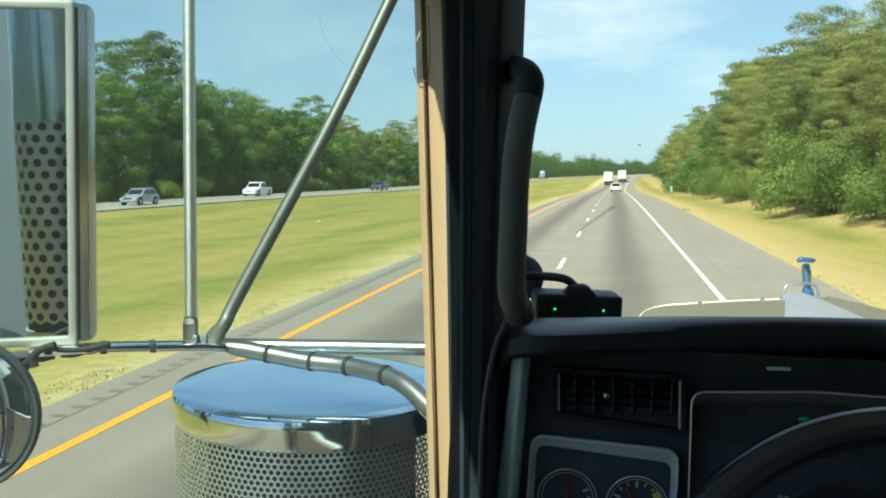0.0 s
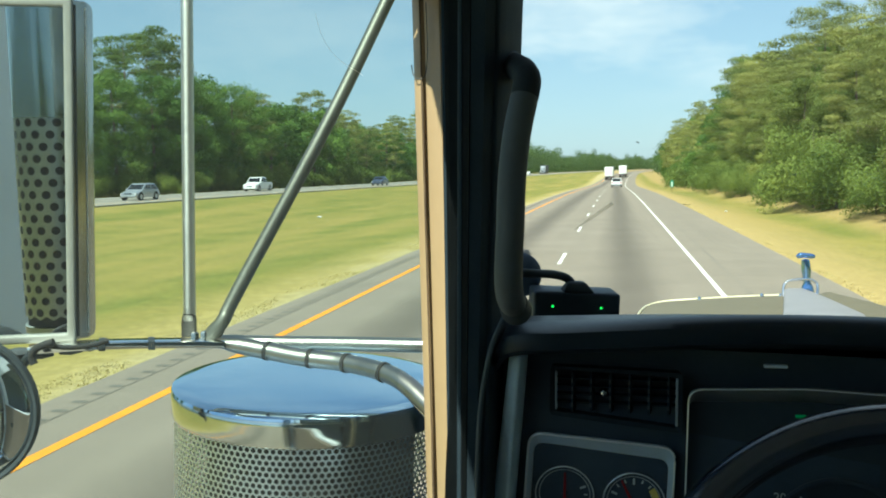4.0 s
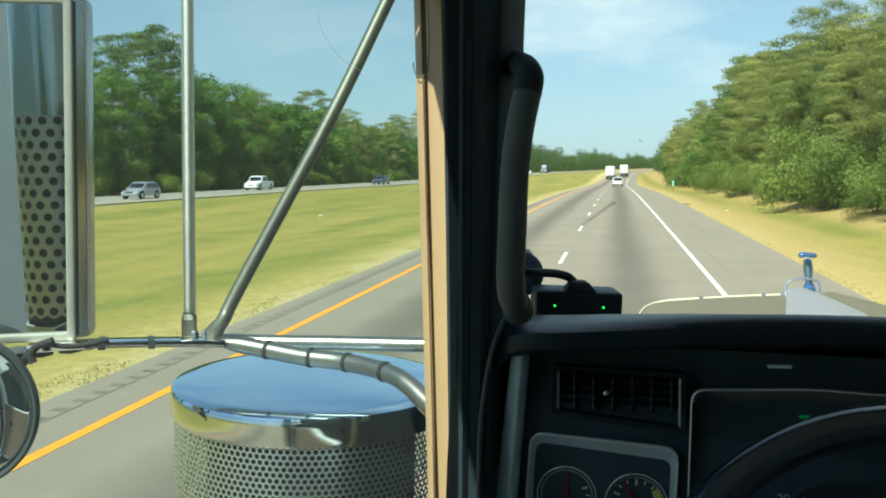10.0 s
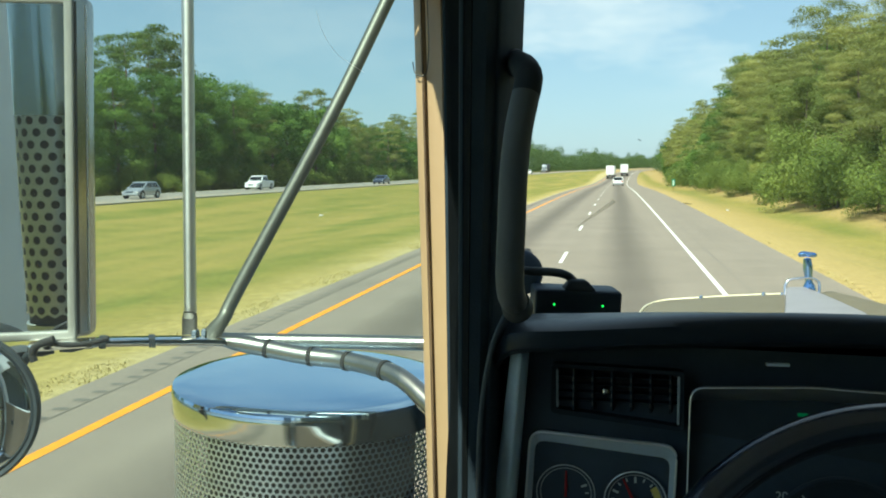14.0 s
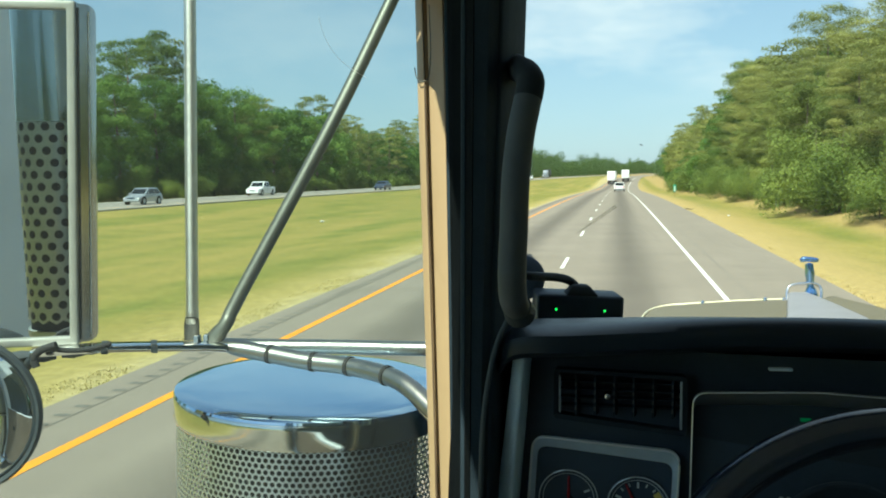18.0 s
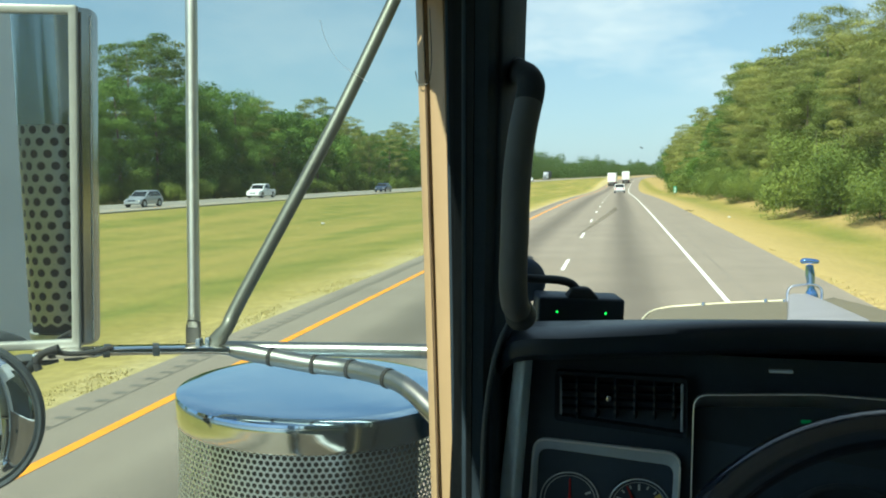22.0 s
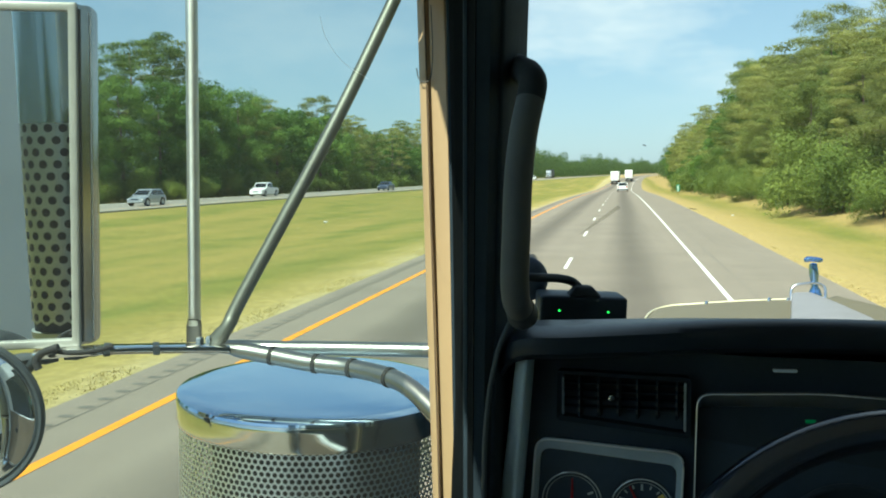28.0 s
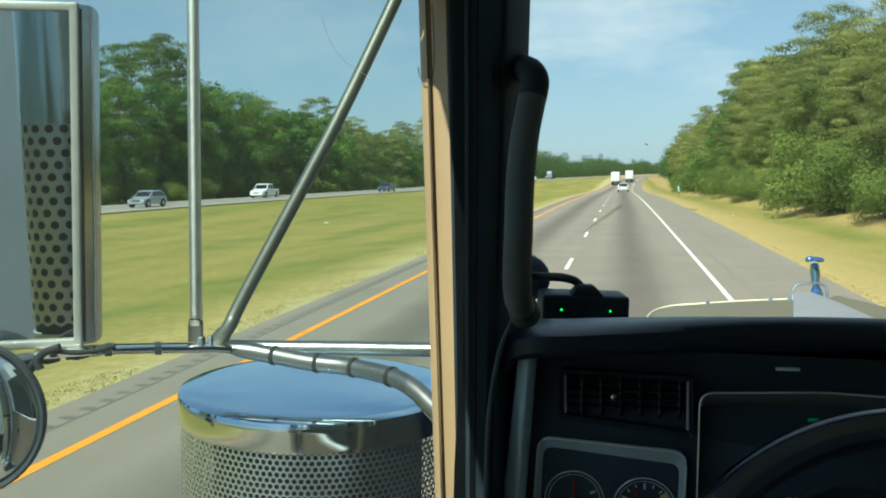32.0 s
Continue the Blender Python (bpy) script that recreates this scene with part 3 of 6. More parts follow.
ground_sheet()
road = strip("road", EDGE_L, EDGE_R, YS, 0.0, M_ROAD, depth=0.12)
tagged(road, "worn grey asphalt highway with two lanes and paved shoulders", "road", kind="structure")
opp_road = strip("far_road", -7.0, 5.6, YS, 0.0, M_OPP, base=opp_x, depth=0.14)
tagged(opp_road, "pale grey asphalt carriageway beyond the grass median", "road", kind="structure")
strip("edge_line_white", 2.045, 2.15, YS, 0.004, M_WHITE, parent=road)
strip("edge_line_yellow", -5.105, -4.965, YS, 0.004, M_YELLOW, parent=road)
strip("skid_mark", 2.62, 2.69, YS, 0.003, M_SKID, parent=road)
strip("shoulder_seam", -5.66, -5.64, YS, 0.004, M_DARKMARK, parent=road)
strip("edge_line_white", 3.6, 3.74, YS, 0.004, M_YELLOW, base=opp_x, parent=opp_road)
strip("edge_line_white", -5.6, -5.46, YS, 0.004, M_WHITE, base=opp_x, parent=opp_road)
for k in range(26):
    y = -1.5 + 12.2 * (k - 1)
    strip("lane_dash", -1.485, -1.38, [y, y + 1.5, y + 3.05], 0.004, M_WHITE, parent=road)
    strip("lane_dash", -0.98, -0.84, [y + 24.4, y + 27.5], 0.004, M_WHITE, base=opp_x, parent=opp_road)


def rumble_strip():
    """Ground grooves in the left shoulder, drawn as flat dark lens-shaped patches."""
    verts, faces = [], []
    for k in range(330):
        y = 3 + 0.36 * k
        b = len(verts)
        for dx, dy in ((-5.86, 0.0), (-5.84, 0.05), (-5.70, 0.055), (-5.68, 0.0), (-5.70, -0.055), (-5.84, -0.05)):
            verts.append((dx + bend(y), y + dy, 0.005 + dip(y)))
        faces.append(tuple(b + i for i in range(6)))
    ob = raw("rumble_grooves", verts, faces, M_DARKMARK, road)
    tagged(ob, "dark ground grooves of a rumble strip", kind="stuff")


rumble_strip()


# ---- trees ----
def leaf_quads(rng, centre, radii, count, size, out_bias=0.75, flat=1.0, lift=0.0):
    """Small bent leaf sprays spread over and into an ellipsoid, facing mostly outwards."""
    d = rng.normal(size=(count, 3))
    d /= np.linalg.norm(d, axis=1)[:, None]
    up = (rng.random(count) < lift) & (d[:, 2] < 0)  # sprays sit on the upper side of a bough, its underside stays bare
    d[up, 2] *= -0.8
    depth = rng.uniform(0.55, 1.08, (count, 1))
    lump = 1 + 0.22 * np.sin(d[:, :1] * 5.1 + centre[0]) * np.cos(d[:, 1:2] * 4.3 + centre[1])
    p = np.array(centre) + d * np.array(radii) * depth * lump
    nrm = d * out_bias + rng.normal(size=(count, 3)) * 0.32
    nrm[:, 2] += 0.15
    nrm /= np.linalg.norm(nrm, axis=1)[:, None]
    t = np.cross(nrm, rng.normal(size=(count, 3)))
    t /= np.linalg.norm(t, axis=1)[:, None]
    s = np.cross(nrm, t)
    ln = size * rng.uniform(0.6, 1.35, (count, 1))
    wd = ln * rng.uniform(0.35, 0.75, (count, 1)) * flat
    v = np.stack([p - t * ln * 0.7 - s * wd, p - t * ln * 0.5 + s * wd * 1.1, p + t * ln * 1.1 + nrm * ln * 0.12], axis=1)
    return v.reshape(-1, 3)


def limb(bm, a, b, r0, r1, rng, bow=0.15):
    a, b = Vector(a), Vector(b)
    mid = (a + b) / 2 + Vector(rng.normal(size=3)) * (b - a).length * bow * 0.4
    mid.z -= (b - a).length * 0.06
    tube(spline([a, mid, b], 4), [r0 + (r1 - r0) * k / 8 for k in range(9)], 6, bm)


def make_tree(seed, kind, tall, leaves, foliage=None):
    """trunk and crown of one tree standing at the origin, as a thing with two parts."""
    rng = np.random.default_rng(seed)
    lean = rng.normal(size=2) * 0.03 * tall
    top = Vector((lean[0], lean[1], tall * 0.93))
    spine = spline([(0, 0, -0.4), (lean[0] * 0.3 + rng.normal() * 0.1, lean[1] * 0.3, tall * 0.45), top], 6)
    r0 = tall * (0.011 if kind == "pine" else 0.014)
    bm = tube(spine, [r0 * (1.25 - 1.1 * i / (len(spine) - 1)) for i in range(len(spine))], 8)
    clumps = []
    if kind == "pine":
        n, first = 40, 0.30
    elif kind == "shrub":
        n, first = 16, 0.05
    else:
        n, first = 36, 0.10
    for i in range(n):
        h = first + (1.0 - first) * ((i + rng.uniform(0, 0.8)) / n)
        s = spine[min(len(spine) - 1, int(h * (len(spine) - 1)))]
        a = i * 2.4 + rng.uniform(-0.5, 0.5)
        if kind == "pine":
            reach = tall * (0.075 + 0.17 * math.sin(math.pi * min(1, (1.03 - h) * 0.95)) ** 0.8) * rng.uniform(0.6, 1.2)
            c = (s.x + math.cos(a) * reach, s.y + math.sin(a) * reach, tall * h + rng.normal() * 0.2)
            rad = (tall * rng.uniform(0.055, 0.115), tall * rng.uniform(0.055, 0.115), tall * rng.uniform(0.022, 0.046))   # flat, layered boughs
        elif kind == "shrub":
            reach = tall * 0.55 * rng.uniform(0.1, 1.0)
            c = (math.cos(a) * reach, math.sin(a) * reach, tall * (0.12 + 0.72 * h * rng.uniform(0.5, 1.0)))
            rad = tuple(tall * rng.uniform(0.2, 0.3, 3))
        else:
            reach = tall * (0.06 + 0.27 * math.sin(math.pi * (0.14 + 0.80 * h)) ** 0.9) * rng.uniform(0.45, 1.1)
            c = (s.x + math.cos(a) * reach, s.y + math.sin(a) * reach, tall * h * 0.97)
            rad = (tall * rng.uniform(0.075, 0.13), tall * rng.uniform(0.075, 0.13), tall * rng.uniform(0.055, 0.095))
        clumps.append((c, rad))
        if kind != "shrub" and i % 2 == 0:
            limb(bm, (s.x, s.y, c[2] - tall * 0.05), c, r0 * 0.38 * (1.1 - h), r0 * 0.08, rng)
    per = leaves // n
    size = {"pine": 0.205, "shrub": 0.12, "broad": 0.20}[kind] * math.sqrt({"pine": 9000, "shrub": 3200, "broad": 9500}[kind] / leaves)
    quads = np.concatenate([leaf_quads(rng, c, r, per, size, flat=0.42 if kind == "pine" else 0.9, lift={"pine": 0.42, "broad": 0.30, "shrub": 0.25}[kind]) for c, r in clumps])
    m = foliage or {"pine": M_PINE, "shrub": M_SHRUB, "broad": M_LEAF}[kind]
    root = new({"pine": "pine_tree", "shrub": "shrub", "broad": "broadleaf_tree"}[kind])
    part("stem" if kind == "shrub" else "trunk", bm, M_BARK, root)
    raw("crown", quads.tolist(), [(3 * i, 3 * i + 1, 3 * i + 2) for i in range(len(quads) // 3)], m, root)
    return root


NEAR_PINES = [make_tree(111 + i, "pine", 15.5, 32000) for i in range(3)]
NEAR_BROADS = [make_tree(131 + i, "broad", 13.0, 38000) for i in range(3)]
YOUNG_BROADS = [make_tree(151 + i, "broad", 13.0, 30000, M_YOUNG) for i in range(3)]
PINES = [make_tree(11 + i, "pine", 15.5, 17000, M_LOBLOLLY) for i in range(3)]
BROADS = [make_tree(31 + i, "broad", 13.0, 18000) for i in range(4)]
SHRUBS = [make_tree(51 + i, "shrub", 3.4, 15000) for i in range(3)]
FAR_PINES = [make_tree(71 + i, "pine", 15.5, 7000) for i in range(4)]
FAR_BROADS = [make_tree(81 + i, "broad", 13.0, 7600) for i in range(4)]
FAR_SHRUBS = [make_tree(91 + i, "shrub", 3.4, 2600) for i in range(2)]
used = set()
TREE_LABELS = {"pine_tree": "tall pine with bare lower trunk and layered green needles", "broadleaf_tree": "leafy green broadleaf tree at the forest edge",
               "shrub": "dense bright green shrub below the forest edge"}
tree_rng = random.Random(5)


def plant(protos, x, y, size, group):
    if protos in (PINES, BROADS, SHRUBS) and ((y > 130 and x > 0) or (x < 0 and y > 120) or x > 19):
        protos = FAR_PINES if protos is PINES else FAR_BROADS if protos is BROADS else FAR_SHRUBS
    proto = tree_rng.choice(protos)
    turn = tree_rng.uniform(0, 6.28)
    s = size * tree_rng.uniform(0.86, 1.16)
    m = Matrix.Translation((x + bend(y), y, height(x, y) - 0.05)) @ Matrix.Rotation(turn, 4, "Z")
    if proto in used:
        ob = copy_thing(proto, m)
    else:
        ob = proto
        used.add(proto)
        ob.matrix_basis = m
    ob.scale = (s * tree_rng.uniform(0.9, 1.15), s * tree_rng.uniform(0.9, 1.15), s)
    kind = ob.name.split(".")[0]
    tagged(ob, TREE_LABELS[kind], "shrub" if kind == "shrub" else "tree", group)
    return ob


def woods():
    y = 46.0
    while y < 300:                                  # right-hand forest edge
        k = 1 + (y - 46) / 300
        swell = 1.0 + 0.14 * math.sin(y * 0.055 + 1.0) + 0.07 * math.sin(y * 0.17)
        near = y < 120
        plant((YOUNG_BROADS if near else BROADS) if tree_rng.random() < 0.35 else (NEAR_PINES if near else PINES), 16.5 + tree_rng.uniform(-1.2, 1.2), y, 0.80 * swell, "trees along the right verge")
        plant(PINES if tree_rng.random() < 0.65 else BROADS, 21.5 + tree_rng.uniform(-1.5, 1.5), y + 2.2, 0.98 * swell, "trees along the right verge")
        y += 4.6 * k
    for x, y, s in ((19.5, 66, 0.98), (19.5, 88, 1.0), (18.8, 112, 1.02)):
        plant(NEAR_PINES, x, y, s, "trees along the right verge")
    y = 40.0
    while y < 210:
        plant(SHRUBS, 13.4 + tree_rng.uniform(-1.0, 1.0), y, tree_rng.choice((0.62, 0.8, 1.0, 1.25, 1.55)), "shrubs along the right verge")
        y += 2.9 * (1 + y / 150)
    for k in range(13):                             # young broadleaf trees in front of the pines
        y = 43 + 9.5 * k + tree_rng.uniform(-2.5, 2.5)
        plant(YOUNG_BROADS if y < 130 else BROADS, 14.6 + tree_rng.uniform(-0.7, 0.7), y, tree_rng.uniform(0.40, 0.66), "trees along the right verge")
    y = 80.0
    while y < 420:                                  # woods beyond the far carriageway
        k = 1 + (y - 80) / 350
        swell = 1.0 + 0.12 * math.sin(y * 0.045 + 2.0) + 0.07 * math.sin(y * 0.13)
        x = opp_x(y) - 17
        near = y < 125
        plant((NEAR_BROADS if near else BROADS) if near or tree_rng.random() < 0.7 else PINES, x + tree_rng.uniform(-1.5, 1.5), y, (1.02 if near else 0.92) * swell, "trees beyond the far carriageway")
        plant(PINES if tree_rng.random() < 0.6 else BROADS, x - 6 + tree_rng.uniform(-2, 2), y + 3, (1.12 if near else 1.0) * swell, "trees beyond the far carriageway")
        y += 6.0 * k
    y = 76.0
    while y < 330:
        plant(SHRUBS, opp_x(y) - 13.5 + tree_rng.uniform(-0.8, 0.8), y, 1.0 + 0.5 * tree_rng.random(), "shrubs beyond the far carriageway")
        y += 4.4 * (1 + y / 200)


woods()
for proto in (*NEAR_PINES, *NEAR_BROADS, *YOUNG_BROADS, *PINES, *BROADS, *SHRUBS, *FAR_PINES, *FAR_BROADS, *FAR_SHRUBS):
    if proto not in used:                           # a shape that found no place
        for o in (*proto.children_recursive, proto):
            bpy.data.objects.remove(o)


def far_woods(name, ys, xs, rows, tall, seed, count=930, size=0.36):
    """The rest of the forest, too far off to tell trees apart: crowns of leaf sprays on thin trunks."""
    rng = np.random.default_rng(seed)
    quads = []
    for y in ys:
        for r in range(rows):
            x = xs(y) + (r * 7 + rng.uniform(-2, 2)) * (1 if xs(y) > 0 else -1)
            t = tall * (0.86 + 0.16 * math.sin(y * 0.021 + seed) + rng.choice((-0.12, -0.03, 0.05, 0.24), p=(0.3, 0.35, 0.25, 0.1)))
            yy = y + rng.uniform(-3, 3)
            for h in (0.2, 0.5, 0.8):
                w = (6.0, 6.4, 4.2)[int(h * 3)] * rng.uniform(0.7, 1.3)
                quads.append(leaf_quads(rng, (x + bend(y) + rng.normal() * 0.7, yy + rng.normal() * 0.7, t * (h + rng.uniform(-0.1, 0.06))), (w, w, t * rng.uniform(0.17, 0.26)), count // 3, size))
    q = np.concatenate(quads)
    ob = raw(name, q.tolist(), [(3 * i, 3 * i + 1, 3 * i + 2) for i in range(len(q) // 3)], M_FARLEAF)
    tagged(ob, "dense green forest far along the highway", "forest", kind="stuff")


def tufts(name, count, x0, x1, y0, y1, tall, seed, material, label):
    """Uncut grass along the pavement's edge: thin bent blades in ragged clumps."""
    rng = np.random.default_rng(seed)
    verts, faces = [], []
    while len(faces) < count:
        cy, cx = y0 + (y1 - y0) * rng.random() ** 1.4, rng.uniform(x0, x1)
        if noise.noise((cx * 0.8, cy * 0.22, seed)) < 0.02:
            continue
        for _ in range(rng.integers(4, 14)):
            x, y = cx + rng.normal() * 0.07, cy + rng.normal() * 0.12
            z = height(x, y) - 0.01
            a, t = rng.uniform(0, 6.28), tall * rng.uniform(0.5, 1.5)
            dx, dy, w = math.cos(a), math.sin(a), 0.011
            b = len(verts)
            verts += [(x - dy * w, y + dx * w, z), (x + dy * w, y - dx * w, z), (x + dx * t * 0.6, y + dy * t * 0.6, z + t)]
            faces.append((b, b + 1, b + 2))
    tagged(raw(name, verts, faces, material), label, "grass", kind="stuff")


M_STRAW = mat("straw_blades", (0.40, 0.34, 0.13), 0.9, vary=0.1, scale=1.5, per="island", spec=0.1, color2=(0.52, 0.45, 0.22))
tufts("straw_edge", 12000, -6.95, -6.14, 4.5, 48, 0.020, 21, M_STRAW, "dry straw grass along the shoulder's edge")
tufts("straw_edge", 1800, 4.66, 5.15, 12, 70, 0.022, 23, M_STRAW, "dry straw grass along the shoulder's edge")

far_woods("far_woods", [300 + 9 * i for i in range(60)], lambda y: 17.0, 2, 14, 3)
far_woods("far_woods", [420 + 10 * i for i in range(110)], lambda y: opp_x(y) - 17, 2, 15.5, 4)
far_woods("rear_woods", [-180 + 8 * i for i in range(25)], lambda y: 17.0, 2, 14, 6, 240, 0.7)
far_woods("rear_woods", [-180 + 9 * i for i in range(25)], lambda y: opp_x(y) - 18, 2, 16, 7, 240, 0.7)
far_woods("deep_woods", [30 + 12 * i for i in range(28)], lambda y: 28.0, 2, 10, 8, 220, 0.75)
far_woods("deep_woods", [50 + 13 * i for i in range(30)], lambda y: opp_x(y) - 31, 2, 10.5, 9, 220, 0.75)

# ---- the cab that the camera rides in: shell ----
def shell():
    def wall(name, bm, label, material=M_LINER):
        return tagged(part(name, bm, material, smooth=False), label, "wall", kind="structure")
    # driver's side: door below the window, header above, closed panel behind
    bm = box(-0.262, -0.24, -0.45, 0.90, 1.05, 2.07, 0.006)
    # this stretch hangs lower, out of view, to block sun through the window
    box(-0.262, -0.24, -0.45, 0.55, 2.64, 3.05, 0.006, bm=bm)
    box(-0.262, -0.24, 0.551, 0.96, 2.80, 3.05, 0.006, bm=bm)
    box(-0.262, -0.24, -0.75, -0.452, 1.05, 3.05, 0.008, bm=bm)
    wall("wall_left", bm, "grey lined inner side of the driver's door")
    tagged(part("door_pull", box(-0.300, -0.279, -0.22, -0.10, 1.78, 1.84, 0.006), M_RUBBER, bpy.data.objects["wall_left"]), "black outer door pull")
    # dirty tan paint, darkened further for the grazing sun on this side
    tagged(part("outer_skin", box(-0.278, -0.264, -0.75, 0.90, 1.0, 2.06), mat("dimmed_dirty_door", (0.19, 0.15, 0.115), 0.5, vary=0.15, scale=3), bpy.data.objects["wall_left"]), "tan painted outer door skin")
    bm = box(1.62, 1.68, -0.75, 0.95, 1.05, 2.05, 0.008)
    box(1.62, 1.68, -0.75, 0.95, 2.78, 3.05, 0.008, bm=bm)
    box(1.62, 1.68, -0.75, -0.1, 2.052, 2.778, 0.008, bm=bm)
    wall("wall_right", bm, "grey lined passenger side of the cab")
    wall("wall_rear", box(-0.30, 1.68, -0.82, -0.752, 1.05, 3.05, 0.008), "blue-grey padded rear wall of the cab", mat("blue_grey_pad", (0.34, 0.40, 0.47), 0.8, vary=0.1, scale=5))
    bm = box(-0.23, 1.61, 1.26, 1.30, 1.05, 2.20, 0.006)
    wall("wall_front", bm, "dark firewall below the windscreen", M_VINYL)
    tagged(part("ceiling", box(-0.262, 1.68, -0.75, 1.02, 3.052, 3.12, 0.01), M_LINER), "grey cloth headliner of the cab", "ceiling", kind="structure")
    tagged(part("floor", box(-0.30, 1.68, -0.82, 1.30, 0.98, 1.048), M_CARPET), "dark grey carpeted cab floor", "floor", kind="structure")
    tagged(part("roof_header", box(-0.20, 1.62, 0.94, 1.06, 2.80, 3.05, 0.02), M_VINYL), "dark header above the windscreen", "trim", kind="structure")
    tagged(part("centre_post", box(0.675, 0.725, 1.16, 1.21, 2.2, 2.80, 0.01), M_BLACK), "thin black centre post of the split windscreen", "trim", kind="structure")
    tagged(part("trim_right", box(1.57, 1.62, 0.95, 1.06, 2.05, 2.80, 0.015), M_VINYL), "dark passenger-side windscreen pillar", "trim", kind="structure")
    cowl = tagged(part("cowl", box(-0.20, 1.60, 1.302, 1.50, 1.2, 2.10, 0.03), M_HOODTAN), "tan cowl below the windscreen", "panel", kind="structure")
    # panes
    for name, bm, label in (("window_1", box(-0.2515, -0.2485, -0.45, 1.10, 2.072, 2.798), "clear side window of the driver's door"),
                            ("window_2", loft([[(-0.15, 1.245, 2.20), (0.674, 1.245, 2.20), (0.674, 1.249, 2.20), (-0.15, 1.249, 2.20)],
                                               [(-0.13, 1.02, 2.82), (0.674, 1.02, 2.82), (0.674, 1.024, 2.82), (-0.13, 1.024, 2.82)]]), "clear flat windscreen pane"),
                            ("window_3", loft([[(0.726, 1.245, 2.20), (1.57, 1.245, 2.20), (1.57, 1.249, 2.20), (0.726, 1.249, 2.20)],
                                               [(0.726, 1.02, 2.82), (1.57, 1.02, 2.82), (1.57, 1.024, 2.82), (0.726, 1.024, 2.82)]]), "clear flat windscreen pane")):
        pane = tagged(part(name, bm, M_SIDEGLASS if name == "window_1" else M_GLASS, smooth=False), label, "window", kind="structure")
        pane.visible_shadow = False
    part("scratch", tube(spline([(-0.247, 0.704, 2.602), (-0.247, 0.720, 2.586), (-0.247, 0.762, 2.572), (-0.247, 0.843, 2.565)], 6), 0.00012, 5), M_EDGE, bpy.data.objects["window_1"], "hair-thin curved scratch")


shell()


def pillar():
    """The door post: tan outer metal with a seam, then black inner trim with upright ribs."""
    def blend(a, b, t):
        return tuple(p + (q - p) * t for p, q in zip(a, b))
    bot = {"L": (-0.203, 0.904, 2.058), "S": (-0.188, 0.887, 2.066), "R": (-0.1663, 0.871, 2.075)}
    top = {"L": (-0.2265, 0.961, 2.706), "S": (-0.210, 0.944, 2.701), "R": (-0.1838, 0.927, 2.696)}
    ends = (-0.75, 1.25)                            # carried on below and above the view
    post = thing("door_post", "tan painted metal door post with a dark seam", "post", kind="structure")

    def slab(a, b, thick, name, material, seam=0.0):
        rings = []
        for t in ends:
            p, q = Vector(blend(bot[a], top[a], t)), Vector(blend(bot[b], top[b], t))
            d = (q - p).normalized()
            p, q = p + d * seam * 0.5, q - d * seam * 0.5
            off = Vector((d.y, -d.x, 0)) * -thick
            rings.append([p, q, q + off, p + off])
        bm = loft(rings)
        bmesh.ops.bevel(bm, geom=bm.edges[:], offset=0.0025, segments=2, affect="EDGES", profile=0.5)
        return part(name, bm, material, post)

    slab("L", "S", 0.03, "outer_strip", M_TAN, 0.0066)
    slab("S", "R", 0.035, "inner_strip", M_TAN, 0.0066)
    bot["S2"], top["S2"] = tuple(Vector(bot["S"]) + Vector((0.0, 0.006, 0))), tuple(Vector(top["S"]) + Vector((0.0, 0.006, 0)))
    rings = []
    for t in ends:
        a, b = Vector(blend(bot["L"], top["L"], t)), Vector(blend(bot["R"], top["R"], t))
        rings.append([a + Vector((0.006, 0.012, 0)), b + Vector((-0.004, 0.012, 0)), b + Vector((0.03, 0.05, 0)), a + Vector((0.02, 0.05, 0))])
    part("seam_backing", loft(rings), M_RUBBER, post)
    p, q = (Vector(blend(bot["S"], top["S"], t)) + Vector((-0.0012, -0.0016, 0)) for t in ends)
    part("seam_seal", tube([p + (q - p) * k / 12 for k in range(13)], [0.0011 + 0.0002 * math.sin(k * 1.7) for k in range(13)], 8), mat("seam_brown", (0.11, 0.073, 0.042), 0.8, vary=0.3, scale=25), post, "dark weathered seam")
    # unseen plate added where the post meets the roof; casts shade, slots make flecks
    plate = [(-0.262, 0.872), (-0.238, 0.846), (-0.215, 0.805), (-0.17, 0.79), (-0.17, 0.985), (-0.262, 0.985)]
    fleck_slots = ([(-0.2387, 0.8979), (-0.2281, 0.9015), (-0.2297, 0.8942), (-0.2374, 0.8938)], [(-0.2184, 0.8924), (-0.2135, 0.8917), (-0.2180, 0.8727), (-0.2236, 0.8728)], [(-0.2243, 0.8674), (-0.2186, 0.8663), (-0.2206, 0.8620), (-0.2246, 0.8626)])
    bm = bmesh.new()
    for loop in (plate, *fleck_slots):
        vs = [bm.verts.new((x, y, 2.68)) for x, y in loop]
        for p, q in zip(vs, vs[1:] + vs[:1]):
            bm.edges.new((p, q))
    bmesh.ops.triangle_fill(bm, edges=bm.edges[:], use_beauty=True)
    grown = bmesh.ops.extrude_face_region(bm, geom=bm.faces[:])
    bmesh.ops.translate(bm, verts=[v for v in grown["geom"] if isinstance(v, bmesh.types.BMVert)], vec=(0, 0, 0.003))
    part("corner_gusset", bm, M_TAN, post, smooth=False)
    # weather seal hook on the glass edge
    part("seal_hook", tube(spline([(-0.219, 0.936, 2.585), (-0.216, 0.934, 2.573), (-0.208, 0.93, 2.569), (-0.201, 0.925, 2.574), (-0.1985, 0.925, 2.60), (-0.200, 0.927, 2.65)], 5), 0.0006, 6), M_DIRT, post)
